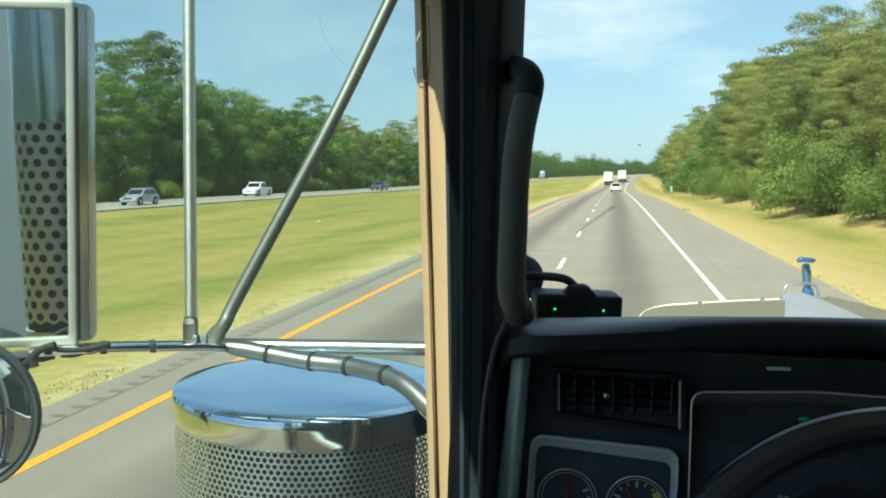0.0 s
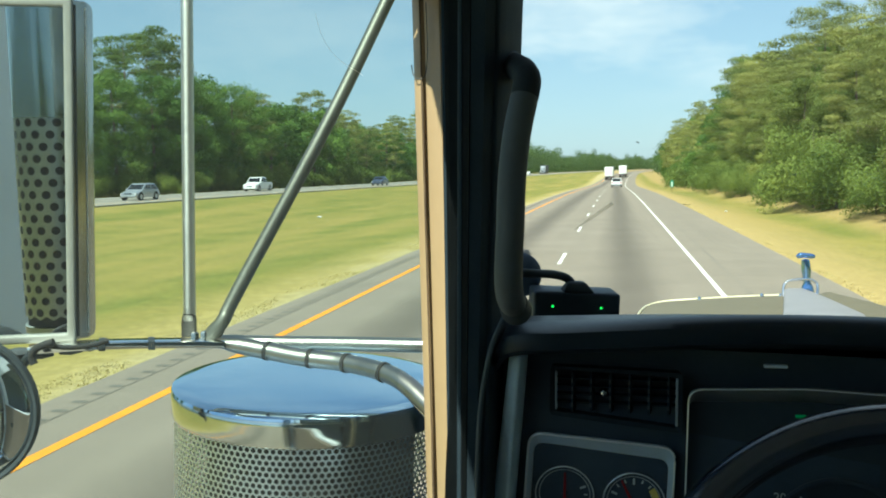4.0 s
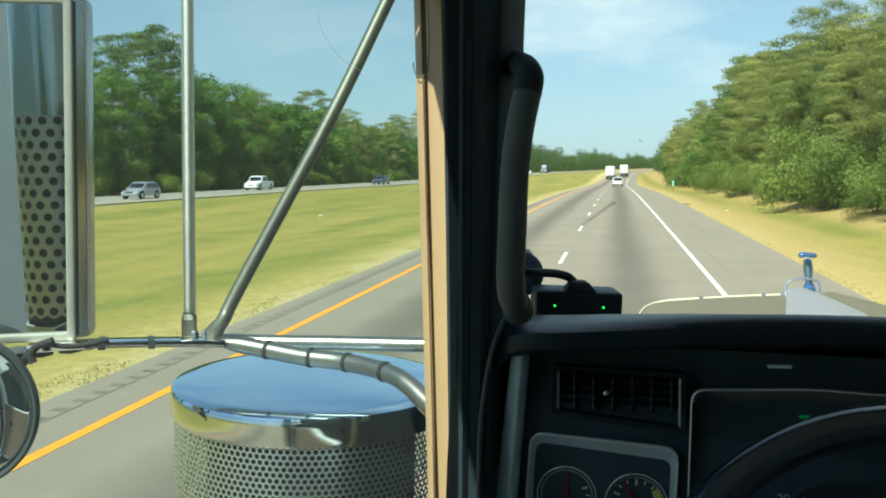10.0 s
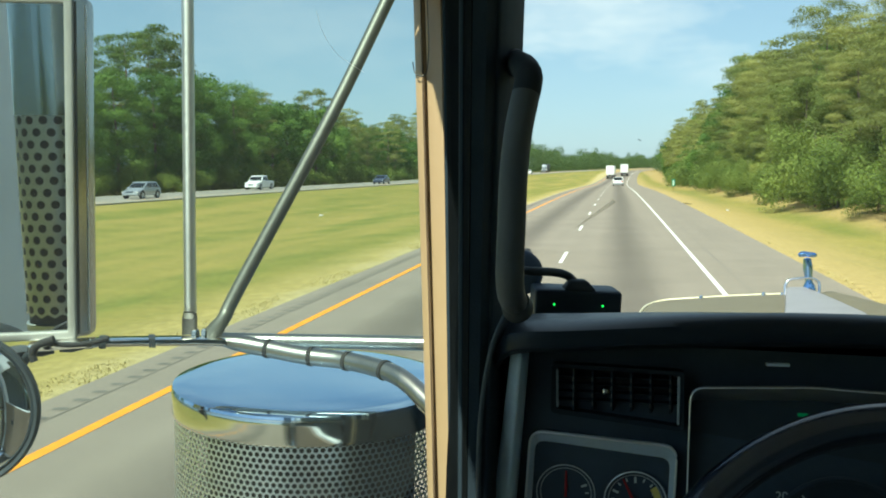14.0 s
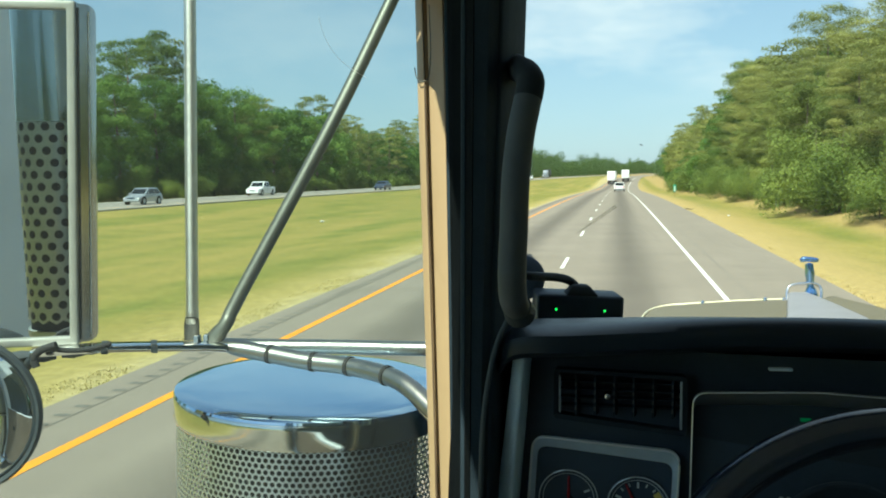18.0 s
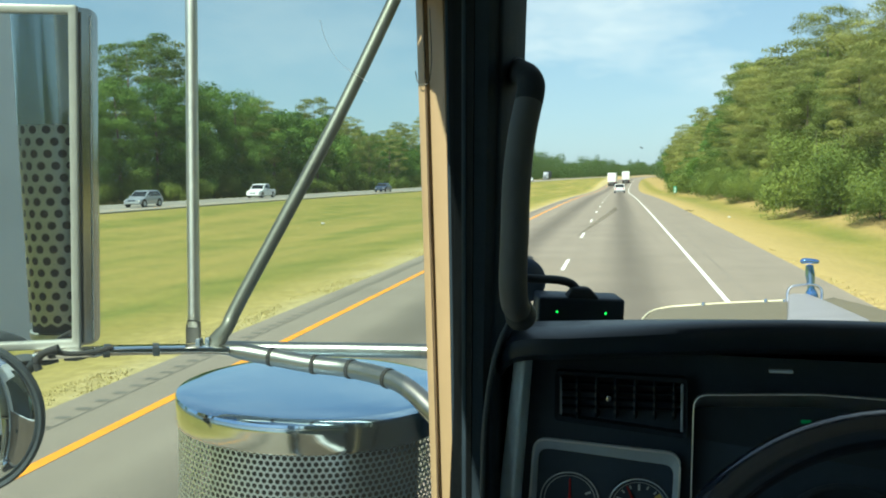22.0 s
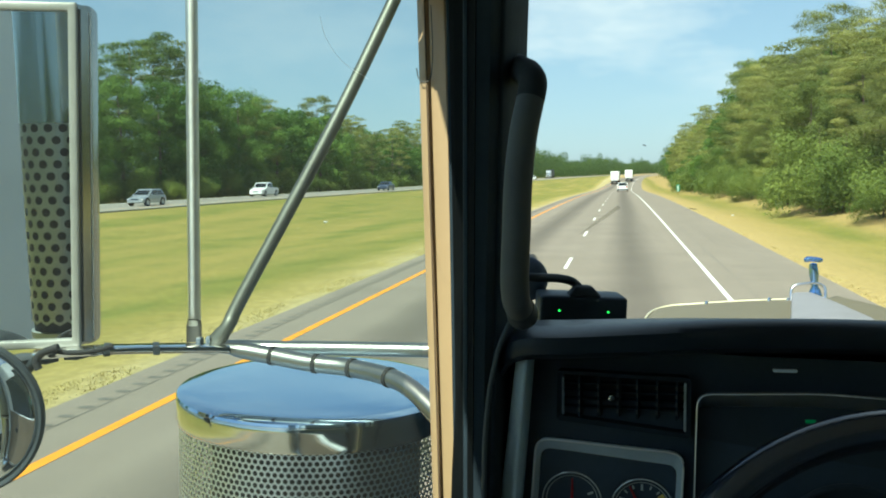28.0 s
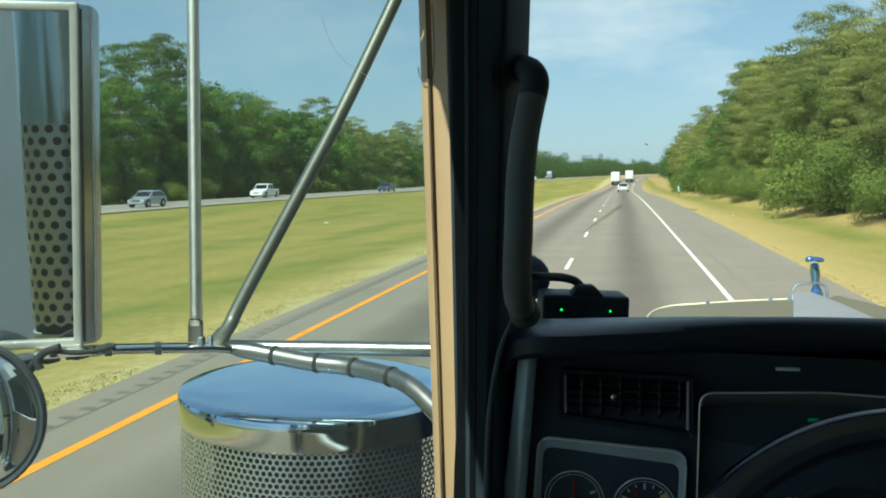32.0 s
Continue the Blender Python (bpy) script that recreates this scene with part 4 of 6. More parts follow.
    inner = thing("pillar_trim", "black vinyl inner pillar trim with upright ribs", "trim", kind="structure")
    b = [(-0.1672, 0.866), (-0.1635, 0.848), (-0.158, 0.834), (-0.150, 0.828), (-0.147, 0.810), (-0.139, 0.795), (-0.131, 0.797), (-0.125, 0.812), (-0.120, 0.83), (-0.12, 0.95), (-0.165, 0.95)]
    c = [(-0.1808, 0.920), (-0.1760, 0.904), (-0.166, 0.888), (-0.155, 0.880), (-0.149, 0.862), (-0.136, 0.843), (-0.122, 0.847), (-0.113, 0.868), (-0.107, 0.893), (-0.104, 1.02), (-0.175, 1.02)]
    rings = []
    for t, lap in ((-0.75, 0.0055), (0.03, 0.0050), (0.10, 0.0034), (0.17, 0.0012), (0.24, 0.0), (1.25, 0.0)):   # the cover laps over the tan metal low down
        rings.append([(p[0] + (q[0] - p[0]) * t - (lap if i < 2 else 0), p[1] + (q[1] - p[1]) * t - (lap if i < 2 else 0), 2.10 + 0.58 * t) for i, (p, q) in enumerate(zip(b, c))])
    part("pillar_cover", loft(rings), M_PILLAR, inner)
    # rubber seal at the edge, its black carried over the ribs as painted shade
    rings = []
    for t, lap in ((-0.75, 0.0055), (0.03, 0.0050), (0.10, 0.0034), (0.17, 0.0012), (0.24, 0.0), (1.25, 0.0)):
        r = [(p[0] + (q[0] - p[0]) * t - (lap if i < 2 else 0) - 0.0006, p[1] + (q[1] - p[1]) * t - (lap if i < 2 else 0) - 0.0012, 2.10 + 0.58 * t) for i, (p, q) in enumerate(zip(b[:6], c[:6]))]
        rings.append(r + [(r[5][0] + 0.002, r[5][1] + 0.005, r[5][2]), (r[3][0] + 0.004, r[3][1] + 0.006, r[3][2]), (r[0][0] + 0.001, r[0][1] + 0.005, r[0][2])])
    part("door_seal", loft(rings), mat("seal_shade_black", (0.004, 0.0052, 0.006), 0.8, vary=0.3, scale=30, spec=0.05), inner, "dull black rubber door seal, extended over the ribs as shade")
    for f, w in ((1, 0.003), (4, 0.004), (7, 0.003)):
        p = [(b[f][0] + (c[f][0] - b[f][0]) * t, b[f][1] + (c[f][1] - b[f][1]) * t, 2.10 + 0.58 * t) for t in ends]
        part("trim_bead", tube(p, w, 8), M_PILLAR, inner)
    part("pillar_wire", tube(spline([(-0.100, 0.81, 2.335), (-0.114, 0.80, 2.30), (-0.1235, 0.792, 2.24), (-0.1265, 0.788, 2.16), (-0.127, 0.786, 2.06)], 6), 0.0025, 8), M_RUBBER, inner)


pillar()


def grab_handle():
    h = thing("grab_handle", "black rubber-covered grab handle on the windscreen pillar", "handle", at=(-0.09, 0.78, 2.33))
    pts = [(-0.1066, 0.930, 2.580), (-0.0941, 0.870, 2.5703), (-0.0848, 0.828, 2.5616), (-0.0785, 0.797, 2.5495), (-0.0809, 0.785, 2.5295), (-0.0843, 0.779, 2.511), (-0.0868, 0.776, 2.4936), (-0.0891, 0.771, 2.4686),
           (-0.0903, 0.768, 2.4437), (-0.0909, 0.766, 2.4187), (-0.092, 0.764, 2.3937), (-0.0926, 0.764, 2.371), (-0.0923, 0.774, 2.354), (-0.0907, 0.800, 2.340)]
    m = Matrix.Translation(h.location).inverted()
    line = spline([m @ Vector(p) for p in pts], 8)
    # shade on the upper bend is put into its darker colour
    part("elbow", tube(line[:31], 0.0130, 20, up=(1, 0, 0)), M_SHADED_GRIP, h, "upper elbow of the handle, darkened as shade")
    part("grip", tube(line[30:], 0.0128, 20, up=(1, 0, 0)), M_GRIP, h)
    for p, q in ((pts[0], pts[1]), (pts[-1], pts[-2])):
        a, b = m @ Vector(p), m @ Vector(q)
        part("end_bracket", tube([a - (b - a) * 0.25, a + (b - a) * 0.45], [0.0150, 0.0136], 18, up=(1, 0, 0)), M_RUBBER, h)


grab_handle()


# ---- dashboard ----
def dashboard():
    d = thing("dashboard", "black vinyl truck dashboard with grey framed gauge panels", "dashboard", at=(0.2, 0.95, 2.0))
    off = Matrix.Translation(d.location).inverted()

    def add(name, bm, material, label="", parent=None):
        bmesh.ops.transform(bm, matrix=off, verts=bm.verts)
        return part(name, bm, material, parent or d, label)

    # padded brow: a rolled lip that runs along the top, and the top pad behind it
    lip = [(-0.117, 0.857, 2.281), (-0.106, 0.840, 2.297), (-0.088, 0.834, 2.304), (-0.048, 0.834, 2.306), (0.005, 0.842, 2.308), (0.084, 0.846, 2.312), (0.162, 0.858, 2.312), (0.250, 0.872, 2.309),
           (0.346, 0.885, 2.301), (0.50, 0.90, 2.290), (0.75, 0.92, 2.275), (1.2, 0.93, 2.255), (1.6, 0.93, 2.245)]
    path = spline(lip, 8)
    rings = []
    for p in path:
        w = 1 - smooth_step(-0.08, 0.17, p.x)       # at the pillar end the roll sinks below the pad
        prof = [(0.30, -0.062), (0.12, -0.014 + 0.005 * w), (0.03 + 0.028 * w, 0.0115 + 0.001 * w), (0.012 + 0.006 * w, 0.015 - 0.0045 * w), (-0.004, 0.013 - 0.0045 * w), (-0.011, 0.0065), (-0.0135, -0.001), (-0.0125, -0.009), (-0.006, -0.015), (0.01, -0.017), (0.06, -0.02), (0.30, -0.10)]
        rings.append([(p.x, min(p.y + a, 1.255), p.z + b) for a, b in prof])
    add("brow", loft(rings), M_BROW, "padded black dashboard brow")
    # face below the brow
    bm = loft([[(-0.118, 0.92, 2.285), (1.6, 0.95, 2.24), (1.6, 1.2, 2.19), (-0.118, 1.2, 2.215)],
               [(-0.120, 0.895, 2.18), (1.6, 0.94, 2.14), (1.6, 1.2, 2.14), (-0.120, 1.2, 2.18)],
               [(-0.125, 0.905, 1.75), (1.6, 0.94, 1.75), (1.6, 1.2, 1.75), (-0.125, 1.2, 1.75)]])
    add("fascia", bm, M_BLACK)
    # upright end trim beside the pillar
    bm = loft([[(-0.1034, 0.856, 2.284), (-0.0912, 0.850, 2.284), (-0.087, 0.90, 2.284), (-0.104, 0.90, 2.284)],
               [(-0.135, 0.856, 2.02), (-0.115, 0.850, 2.02), (-0.110, 0.90, 2.02), (-0.134, 0.90, 2.02)]])
    bmesh.ops.bevel(bm, geom=bm.edges[:], offset=0.004, segments=3, affect="EDGES", profile=0.5)
    add("end_trim", bm, M_ENDTRIM, "satin upright end trim, coloured as if sky-lit")

    # gauge panel
    V = Vector
    out1 = rounded([(-0.086, 2.194), (0.063, 2.184), (0.056, 2.03), (-0.099, 2.02)], 0.014)
    in1 = rounded([(-0.079, 2.174), (0.056, 2.164), (0.050, 2.036), (-0.091, 2.026)], 0.010)
    bez = add("gauge_bezel", ring_xz(out1, in1, 0.886, 0.902, 0.008), M_GREYTRIM, "satin grey gauge bezel")
    add("bezel_edge", tube([(p.x, 0.8855, p.y) for p in out1], 0.0013, 8, closed=True), M_EDGE, parent=bez)
    add("gauge_plate", plate_xz(in1, 0.903, 0.909), M_PANEL)
    for cx, cz, sweep, r in ((-0.050, 2.1255, 0.35, 0.0305), (0.022, 2.121, -0.5, 0.0315)):
        lay = Matrix.Translation((cx, 0.903, cz)) @ Matrix.Rotation(math.pi / 2, 4, "X")
        g = add("gauge", lathe([(r, -0.002), (r + 0.0015, 0.004), (r, 0.008), (r - 0.003, 0.008), (r - 0.0045, 0.003), (r - 0.0045, 0.0005)], 40, m=lay), M_PANEL, "round gauge with bright bezel")
        for rr, h in ((r, 0.008), (r - 0.0038, 0.006)):
            add("bezel_lip", tube([lay @ V((rr * math.cos(a), rr * math.sin(a), h)) for a in (2 * math.pi * k / 48 for k in range(48))], 0.0007, 6, closed=True), M_RING, parent=g)
        add("dial", lathe([(0, 0.0036), (r - 0.0043, 0.0036)], 40, m=lay), M_DIAL, parent=g)
        bm = bmesh.new()
        for k in range(13):
            a = radians(225 - 22.5 * k)
            long = 0.0065 if k % 3 == 0 else 0.0038
            u, w = V((math.cos(a), math.sin(a))), V((-math.sin(a), math.cos(a)))
            p0, p1, hw = (r - 0.0065), (r - 0.0065 - long), 0.0008 if k % 3 else 0.0012
            q = [u * p0 + w * hw, u * p0 - w * hw, u * p1 - w * hw, u * p1 + w * hw]
            loft([[(cx + v.x, yy, cz + v.y) for v in q] for yy in (0.8978, 0.8990)], bm=bm)
        add("scale_marks", bm, M_PRINT, parent=g)
        if cx > 0:
            bm = bmesh.new()
            for k in range(5):
                a0, a1 = radians(38 - 12 * k), radians(38 - 12 * (k + 1))
                loft([[(cx + rr * math.cos(a), yy, cz + rr * math.sin(a)) for rr, a in ((r - 0.005, a0), (r - 0.012, a0), (r - 0.012, a1), (r - 0.005, a1))] for yy in (0.8970, 0.8982)], bm=bm)
            add("colour_band", bm, mat("band_yellow", (0.75, 0.62, 0.16), 0.6), parent=g)
        tip = V((cx + (r - 0.0055) * math.sin(sweep if cx > 0 else 0.02), 0.8960, cz + (r - 0.0055) * math.cos(sweep)))
        add("needle", tube([(cx, 0.8960, cz - 0.004), tip], [0.0018, 0.0010], 6), M_NEEDLE, parent=g)
        add("needle_hub", lathe([(0, 0.008), (0.003, 0.008), (0.004, 0.004)], 16, m=lay), M_BLACK, parent=g)

    # main cluster, half hidden by the wheel
    out2 = rounded([(0.0745, 2.248), (0.19, 2.2525), (0.30, 2.247), (0.42, 2.235), (0.42, 2.01), (0.070, 2.01)], 0.014)
    in2 = rounded([(0.0775, 2.229), (0.19, 2.233), (0.30, 2.229), (0.41, 2.218), (0.41, 2.015), (0.074, 2.015)], 0.006)
    bez = add("cluster_bezel", ring_xz(out2, in2, 0.878, 0.904, 0.008), mat("dark_grey_trim", (0.19, 0.21, 0.23), 0.4, vary=0.1, scale=20), "dark grey instrument cluster bezel")
    add("bezel_edge", tube([(p.x, 0.8775, p.y) for p in out2], 0.0008, 8, closed=True), M_EDGE, parent=bez)
    add("cluster_plate", plate_xz(in2, 0.905, 0.911), M_DIAL)
    add("telltale", box(0.181, 0.1905, 0.9025, 0.9045, 2.2165, 2.2195), M_DIMGREEN, "green indicator telltale")
    lay = Matrix.Translation((0.225, 0.904, 2.085)) @ Matrix.Rotation(math.pi / 2, 4, "X")
    r = 0.071
    sp = add("speedometer", lathe([(r, -0.002), (r + 0.002, 0.004), (r, 0.007), (r - 0.004, 0.005), (r - 0.005, 0.0)], 48, m=lay), M_PANEL, "large round speedometer")
    add("dial", lathe([(0, 0.0008), (r - 0.0045, 0.0008)], 48, m=lay), M_DIAL, parent=sp)
    bm = bmesh.new()
    for k in range(20):
        a = radians(222 - 5.0 * k)
        long = 0.009 if k % 4 == 0 else 0.005
        u, w = V((math.cos(a), math.sin(a))), V((-math.sin(a), math.cos(a)))
        p0, p1, hw = r - 0.008, r - 0.008 - long, 0.0009
        q = [u * p0 + w * hw, u * p0 - w * hw, u * p1 - w * hw, u * p1 + w * hw]
        loft([[(0.225 + v.x, yy, 2.085 + v.y) for v in q] for yy in (0.9005, 0.9018)], bm=bm)
    add("scale_marks", bm, M_PRINT, parent=sp)
    cu = bpy.data.curves.new("dial_number", "FONT")
    cu.body, cu.size, cu.extrude, cu.align_x = "20", 0.0125, 0.0002, "CENTER"
    tmp = bpy.data.objects.new("dial_number", cu)
    me = bpy.data.meshes.new_from_object(tmp)
    me.materials.append(M_PRINT)
    txt = new("dial_number", me)
    txt.parent = sp
    txt.matrix_basis = off @ Matrix.Translation((0.1675, 0.9015, 2.1295)) @ Matrix.Rotation(math.pi / 2, 4, "X")
    # small bright slot on the brow's underside
    add("badge", box(0.144, 0.166, 0.868, 0.874, 2.2745, 2.2775, 0.001), M_GREYTRIM, "small bright metal trim bar")

    # air vent
    o = rounded([(-0.064, 2.266), (0.069, 2.262), (0.069, 2.200), (-0.065, 2.214)], 0.005)
    i = rounded([(-0.060, 2.262), (0.065, 2.257), (0.065, 2.204), (-0.061, 2.218)], 0.003)
    vent = add("air_vent", ring_xz(o, i, 0.886, 0.889, 0.014), M_VENT, "black louvred air vent")
    add("vent_back", plate_xz(i, 0.912, 0.914), M_TYRE, parent=vent)
    for x in (-0.058, 0.0635):
        # same edge trim, right one coloured paler as the better lit
        add("vent_edge", box(x - 0.0012, x + 0.0012, 0.8845, 0.887, 2.2205 - 0.205 * max(0, x), 2.260 - 0.05 * max(0, x), 0.0006), mat("vent_edge_lit", (0.16, 0.19, 0.21) if x < 0 else (0.36, 0.42, 0.46), 0.4, vary=0.3, scale=90), parent=vent)
    for k in range(6):
        x = -0.042 + 0.0195 * k
        add("vane", loft([[(x - 0.001, 0.890, 2.217), (x + 0.001, 0.890, 2.217), (x + 0.004, 0.905, 2.217), (x + 0.002, 0.905, 2.217)],
                          [(x - 0.001, 0.890, 2.259), (x + 0.001, 0.890, 2.259), (x + 0.004, 0.905, 2.259), (x + 0.002, 0.905, 2.259)]]), M_VENT, parent=vent)
        bm = bmesh.new()
        for j in range(4):
            z = 2.2225 + 0.0085 * j
            box(x - 0.0011, x + 0.0011, 0.8885, 0.8905, z, z + 0.004, 0.0004, 1, bm=bm)
        add("vane_bead", bm, M_BEAD, parent=vent)
    for k in range(4):
        z = 2.2245 + 0.0085 * k
        add("louvre", box(-0.060, 0.064, 0.896, 0.908, z, z + 0.0012), M_VENT, parent=vent)
    add("vent_knob", lathe([(0, 0.012), (0.003, 0.011), (0.0045, 0.005), (0.004, 0)], 16, m=Matrix.Translation((-0.009, 0.893, 2.2395)) @ Matrix.Rotation(math.pi / 2, 4, "X")), M_STEEL, parent=vent)


dashboard()


def steering_wheel():
    w = thing("steering_wheel", "dark leather-wrapped truck steering wheel", "steering wheel", at=(0.2425, 0.63, 2.0745))
    tilt = Matrix.Rotation(radians(-35), 4, "X") @ Matrix.Rotation(math.pi / 2, 4, "X")
    ring = [tilt @ Vector((0.222 * math.cos(a), 0.222 * math.sin(a), 0)) for a in (2 * math.pi * k / 96 for k in range(96))]
    part("rim", tube(ring, 0.0165, 18, closed=True, up=tuple(tilt.to_3x3() @ Vector((0, 0, 1)))), M_LEATHER, w)
    part("hub", lathe([(0, 0.01), (0.06, 0.008), (0.075, -0.005), (0.07, -0.03), (0.03, -0.045), (0, -0.045)], 36, m=tilt), M_BLACK, w)
    for a in (200, 340, 270):
        u = Vector((math.cos(radians(a)), math.sin(radians(a)), 0))
        part("spoke", tube([tilt @ (u * r + Vector((0, 0, -0.012 * (1 - (r - 0.05) / 0.17)))) for r in (0.05, 0.1, 0.16, 0.22)], [0.024, 0.019, 0.016, 0.014], 12, flat=0.4, up=tuple(tilt.to_3x3() @ Vector((0, 0, 1)))), M_BLACK, w)
    part("column", tube([tilt @ Vector((0, 0, -0.04)), tilt @ Vector((0, 0, -0.42))], [0.04, 0.05], 16), M_BLACK, w)


steering_wheel()


def dash_device():
    d = thing("dash_device", "small black electronic box with two green lights on the dashboard", "device", at=(-0.046, 1.045, 2.291))
    bm = box(-0.052, 0.052, -0.012, 0.05, -0.012, 0.031, 0.004, 3)
    turn = Matrix.Rotation(radians(11), 4, "Z") @ Matrix.Rotation(radians(2.8), 4, "Y")
    bmesh.ops.transform(bm, matrix=turn, verts=bm.verts)
    part("case", bm, M_BLACK, d)
    bm = loft([[(-0.018, -0.012, 0.030), (0.022, -0.012, 0.030), (0.022, 0.02, 0.030), (-0.018, 0.02, 0.030)], [(-0.010, -0.008, 0.043), (0.010, -0.008, 0.043), (0.010, 0.012, 0.043), (-0.010, 0.012, 0.043)]])
    bmesh.ops.bevel(bm, geom=bm.edges[:], offset=0.003, segments=2, affect="EDGES", profile=0.5)
    bmesh.ops.transform(bm, matrix=turn, verts=bm.verts)
    part("cable_boot", bm, M_RUBBER, d)
    for x in (-0.029, 0.029):
        part("status_light", lathe([(0, 0.0009), (0.0010, 0.0006), (0.0014, 0)], 12, m=turn @ Matrix.Translation((x, -0.0122, 0.0135)) @ Matrix.Rotation(math.pi / 2, 4, "X")), M_LED, d, "glowing green status light")
    part("cable", tube(spline([(-0.085, -0.02, 0.052), (-0.064, -0.03, 0.056), (-0.05, -0.032, 0.056), (-0.026, -0.006, 0.052), (-0.01, 0.006, 0.046), (0.0, 0.0, 0.036)], 7), 0.0052, 12), M_RUBBER, d, "black power cable")
    m = thing("suction_mount", "dark round suction mount behind the pillar handle", "mount", at=(-0.1185, 1.09, 2.258))
    part("cup", lathe([(0, 0.012), (0.018, 0.010), (0.027, 0.004), (0.029, 0)], 32, m=Matrix.Translation((0, 0, 0.078)) @ Matrix.Rotation(math.pi / 2, 4, "X")), mat("blue_black_plastic", (0.06, 0.09, 0.14), 0.35), m)
    part("stalk", tube([(0, 0.004, 0.07), (0.002, 0.0, 0.0)], 0.008, 10), M_BLACK, m)


dash_device()


# ---- outside the door: mirrors, brackets, air cleaner, hood, stack ----
def flat_mirror():
    g = thing("side_mirror", "tall stainless steel truck side mirror on a tube bracket", "mirror", at=(-0.73, 0.98, 2.26))
    nrm = Vector((MIRROR_N[0], MIRROR_N[1], 0)).normalized()     # towards the driver
    side = Vector((-nrm.y, nrm.x, 0))                              # along the glass, to the driver's right
    if side.x < 0:
        side = -side
    lean = Vector((0.0175, 0.0, 0.41)).normalized()
    corner = Vector((-0.6813, 0.9754, 2.2662))                        # lower edge of the glass nearest the cab
    o = Vector(g.location)
    W_, H_ = 0.165, 0.412

    def P(u, v, w=0.0):
        return corner - side * u + lean * v + nrm * w - o
    glass = loft([[P(0, 0), P(W_, 0), P(W_, H_), P(0, H_)], [P(0, 0, -0.004), P(W_, 0, -0.004), P(W_, H_, -0.004), P(0, H_, -0.004)]])
    part("mirror_glass", glass, M_MIRROR, g, "flat mirror glass", smooth=False)
    f = 0.008
    outer, inner = [(-f, -f), (W_ + f, -f), (W_ + f, H_ + f), (-f, H_ + f)], [(0.002, 0.002), (W_ - 0.002, 0.002), (W_ - 0.002, H_ - 0.002), (0.002, H_ - 0.002)]
    bm = loft([[P(u, v, 0.000) for u, v in outer], [P(u, v, 0.008) for u, v in outer], [P(u, v, 0.008) for u, v in inner], [P(u, v, 0.001) for u, v in inner]], caps=False)
    bmesh.ops.bevel(bm, geom=bm.edges[:], offset=0.002, segments=2, affect="EDGES", profile=0.5)
    part("glass_frame", bm, mat("pale_frame", (0.46, 0.45, 0.40), 0.4, 0.5), g, "pale metal frame")
    # deep steel back shell with rounded edges
    rows = []
    for w, e, b in ((0.004, 0.0, 0.001), (-0.012, 0.0, 0.005), (-0.03, 0.003, 0.010), (-0.055, 0.002, 0.012), (-0.075, -0.006, 0.009), (-0.088, -0.022, -0.004), (-0.092, -0.045, -0.03)):
        rows.append([P(u, v, w) for u, v in ((-f - b, -f - e), (W_ + f + e, -f - e), (W_ + f + e, H_ + f + e), (-f - b, H_ + f + e))])
    bm = loft(rows, caps=False)
    bm.verts.ensure_lookup_table()
    bm.faces.new(bm.verts[-4:])
    bmesh.ops.bevel(bm, geom=[e for e in bm.edges if not e.is_boundary], offset=0.004, segments=2, affect="EDGES", profile=0.5)
    part("shell", bm, mat("shell_steel", (0.30, 0.29, 0.24), 0.24, 1.0, vary=0.2, scale=7), g, "polished stainless back shell")
    for w, b, rr, m in ((0.0, 0.0022, 0.0014, M_TYRE), (-0.026, 0.0092, 0.0010, M_EDGE)):     # folded seams down its side
        part("shell_seam", tube([P(-f - b, v, w) for v in (-f * 0.3, H_ * 0.5, H_ + f * 0.1)], rr, 8), m, g)
    # brackets
    L = lambda pts: [Vector(p) - o for p in pts]
    strap = spline(L([(-0.72, 0.945, 2.252), (-0.637, 0.969, 2.256), (-0.541, 1.028, 2.249), (-0.505, 1.05, 2.245)]), 6)
    across = Vector((-0.5, 0.86, 0))

    def flat_bar(a, b, wide, thick):
        return loft([[p - across * wide - Vector((0, 0, thick)), p + across * wide - Vector((0, 0, thick)), p + across * wide + Vector((0, 0, thick)), p - across * wide + Vector((0, 0, thick))] for p in strap[a:b]])
    bm = flat_bar(0, len(strap), 0.0155, 0.0042)
    bmesh.ops.bevel(bm, geom=bm.edges[:], offset=0.0012, segments=2, affect="EDGES", profile=0.5)
    part("lower_strap", bm, M_CHROME, g, "flat polished strap")
    for k in (6, 9):
        q, step = strap[k], (strap[k + 1] - strap[k]).normalized()
        w, h = across * 0.0168, Vector((0, 0, 0.0056))
        part("strap_band", loft([[p - w - h, p + w * 1.0 - h, p + w + h, p - w + h] for p in (q, q + step * 0.008)]), M_RUBBER, g)
    pipe = spline(L([(-0.547, 1.047, 2.250), (-0.507, 1.055, 2.244), (-0.456, 1.054, 2.237), (-0.394, 1.045, 2.230), (-0.335, 1.036, 2.227), (-0.278, 1.007, 2.224), (-0.243, 0.983, 2.216), (-0.205, 0.955, 2.195)]), 8)
    part("lower_arm", tube(pipe, [0.004 + 0.0075 * min(1, i / 10) for i in range(len(pipe))], 16, flat=[0.4 + 0.6 * min(1, i / 12) for i in range(len(pipe))]), M_ARM, g, "polished tube arm")
    for k in (17, 25, 32, 40):
        a, b = pipe[k], pipe[k + 1]
        part("cable_tie", tube([a, a + (b - a).normalized() * 0.005], 0.0128, 16), M_TYRE, g, "black cable tie")
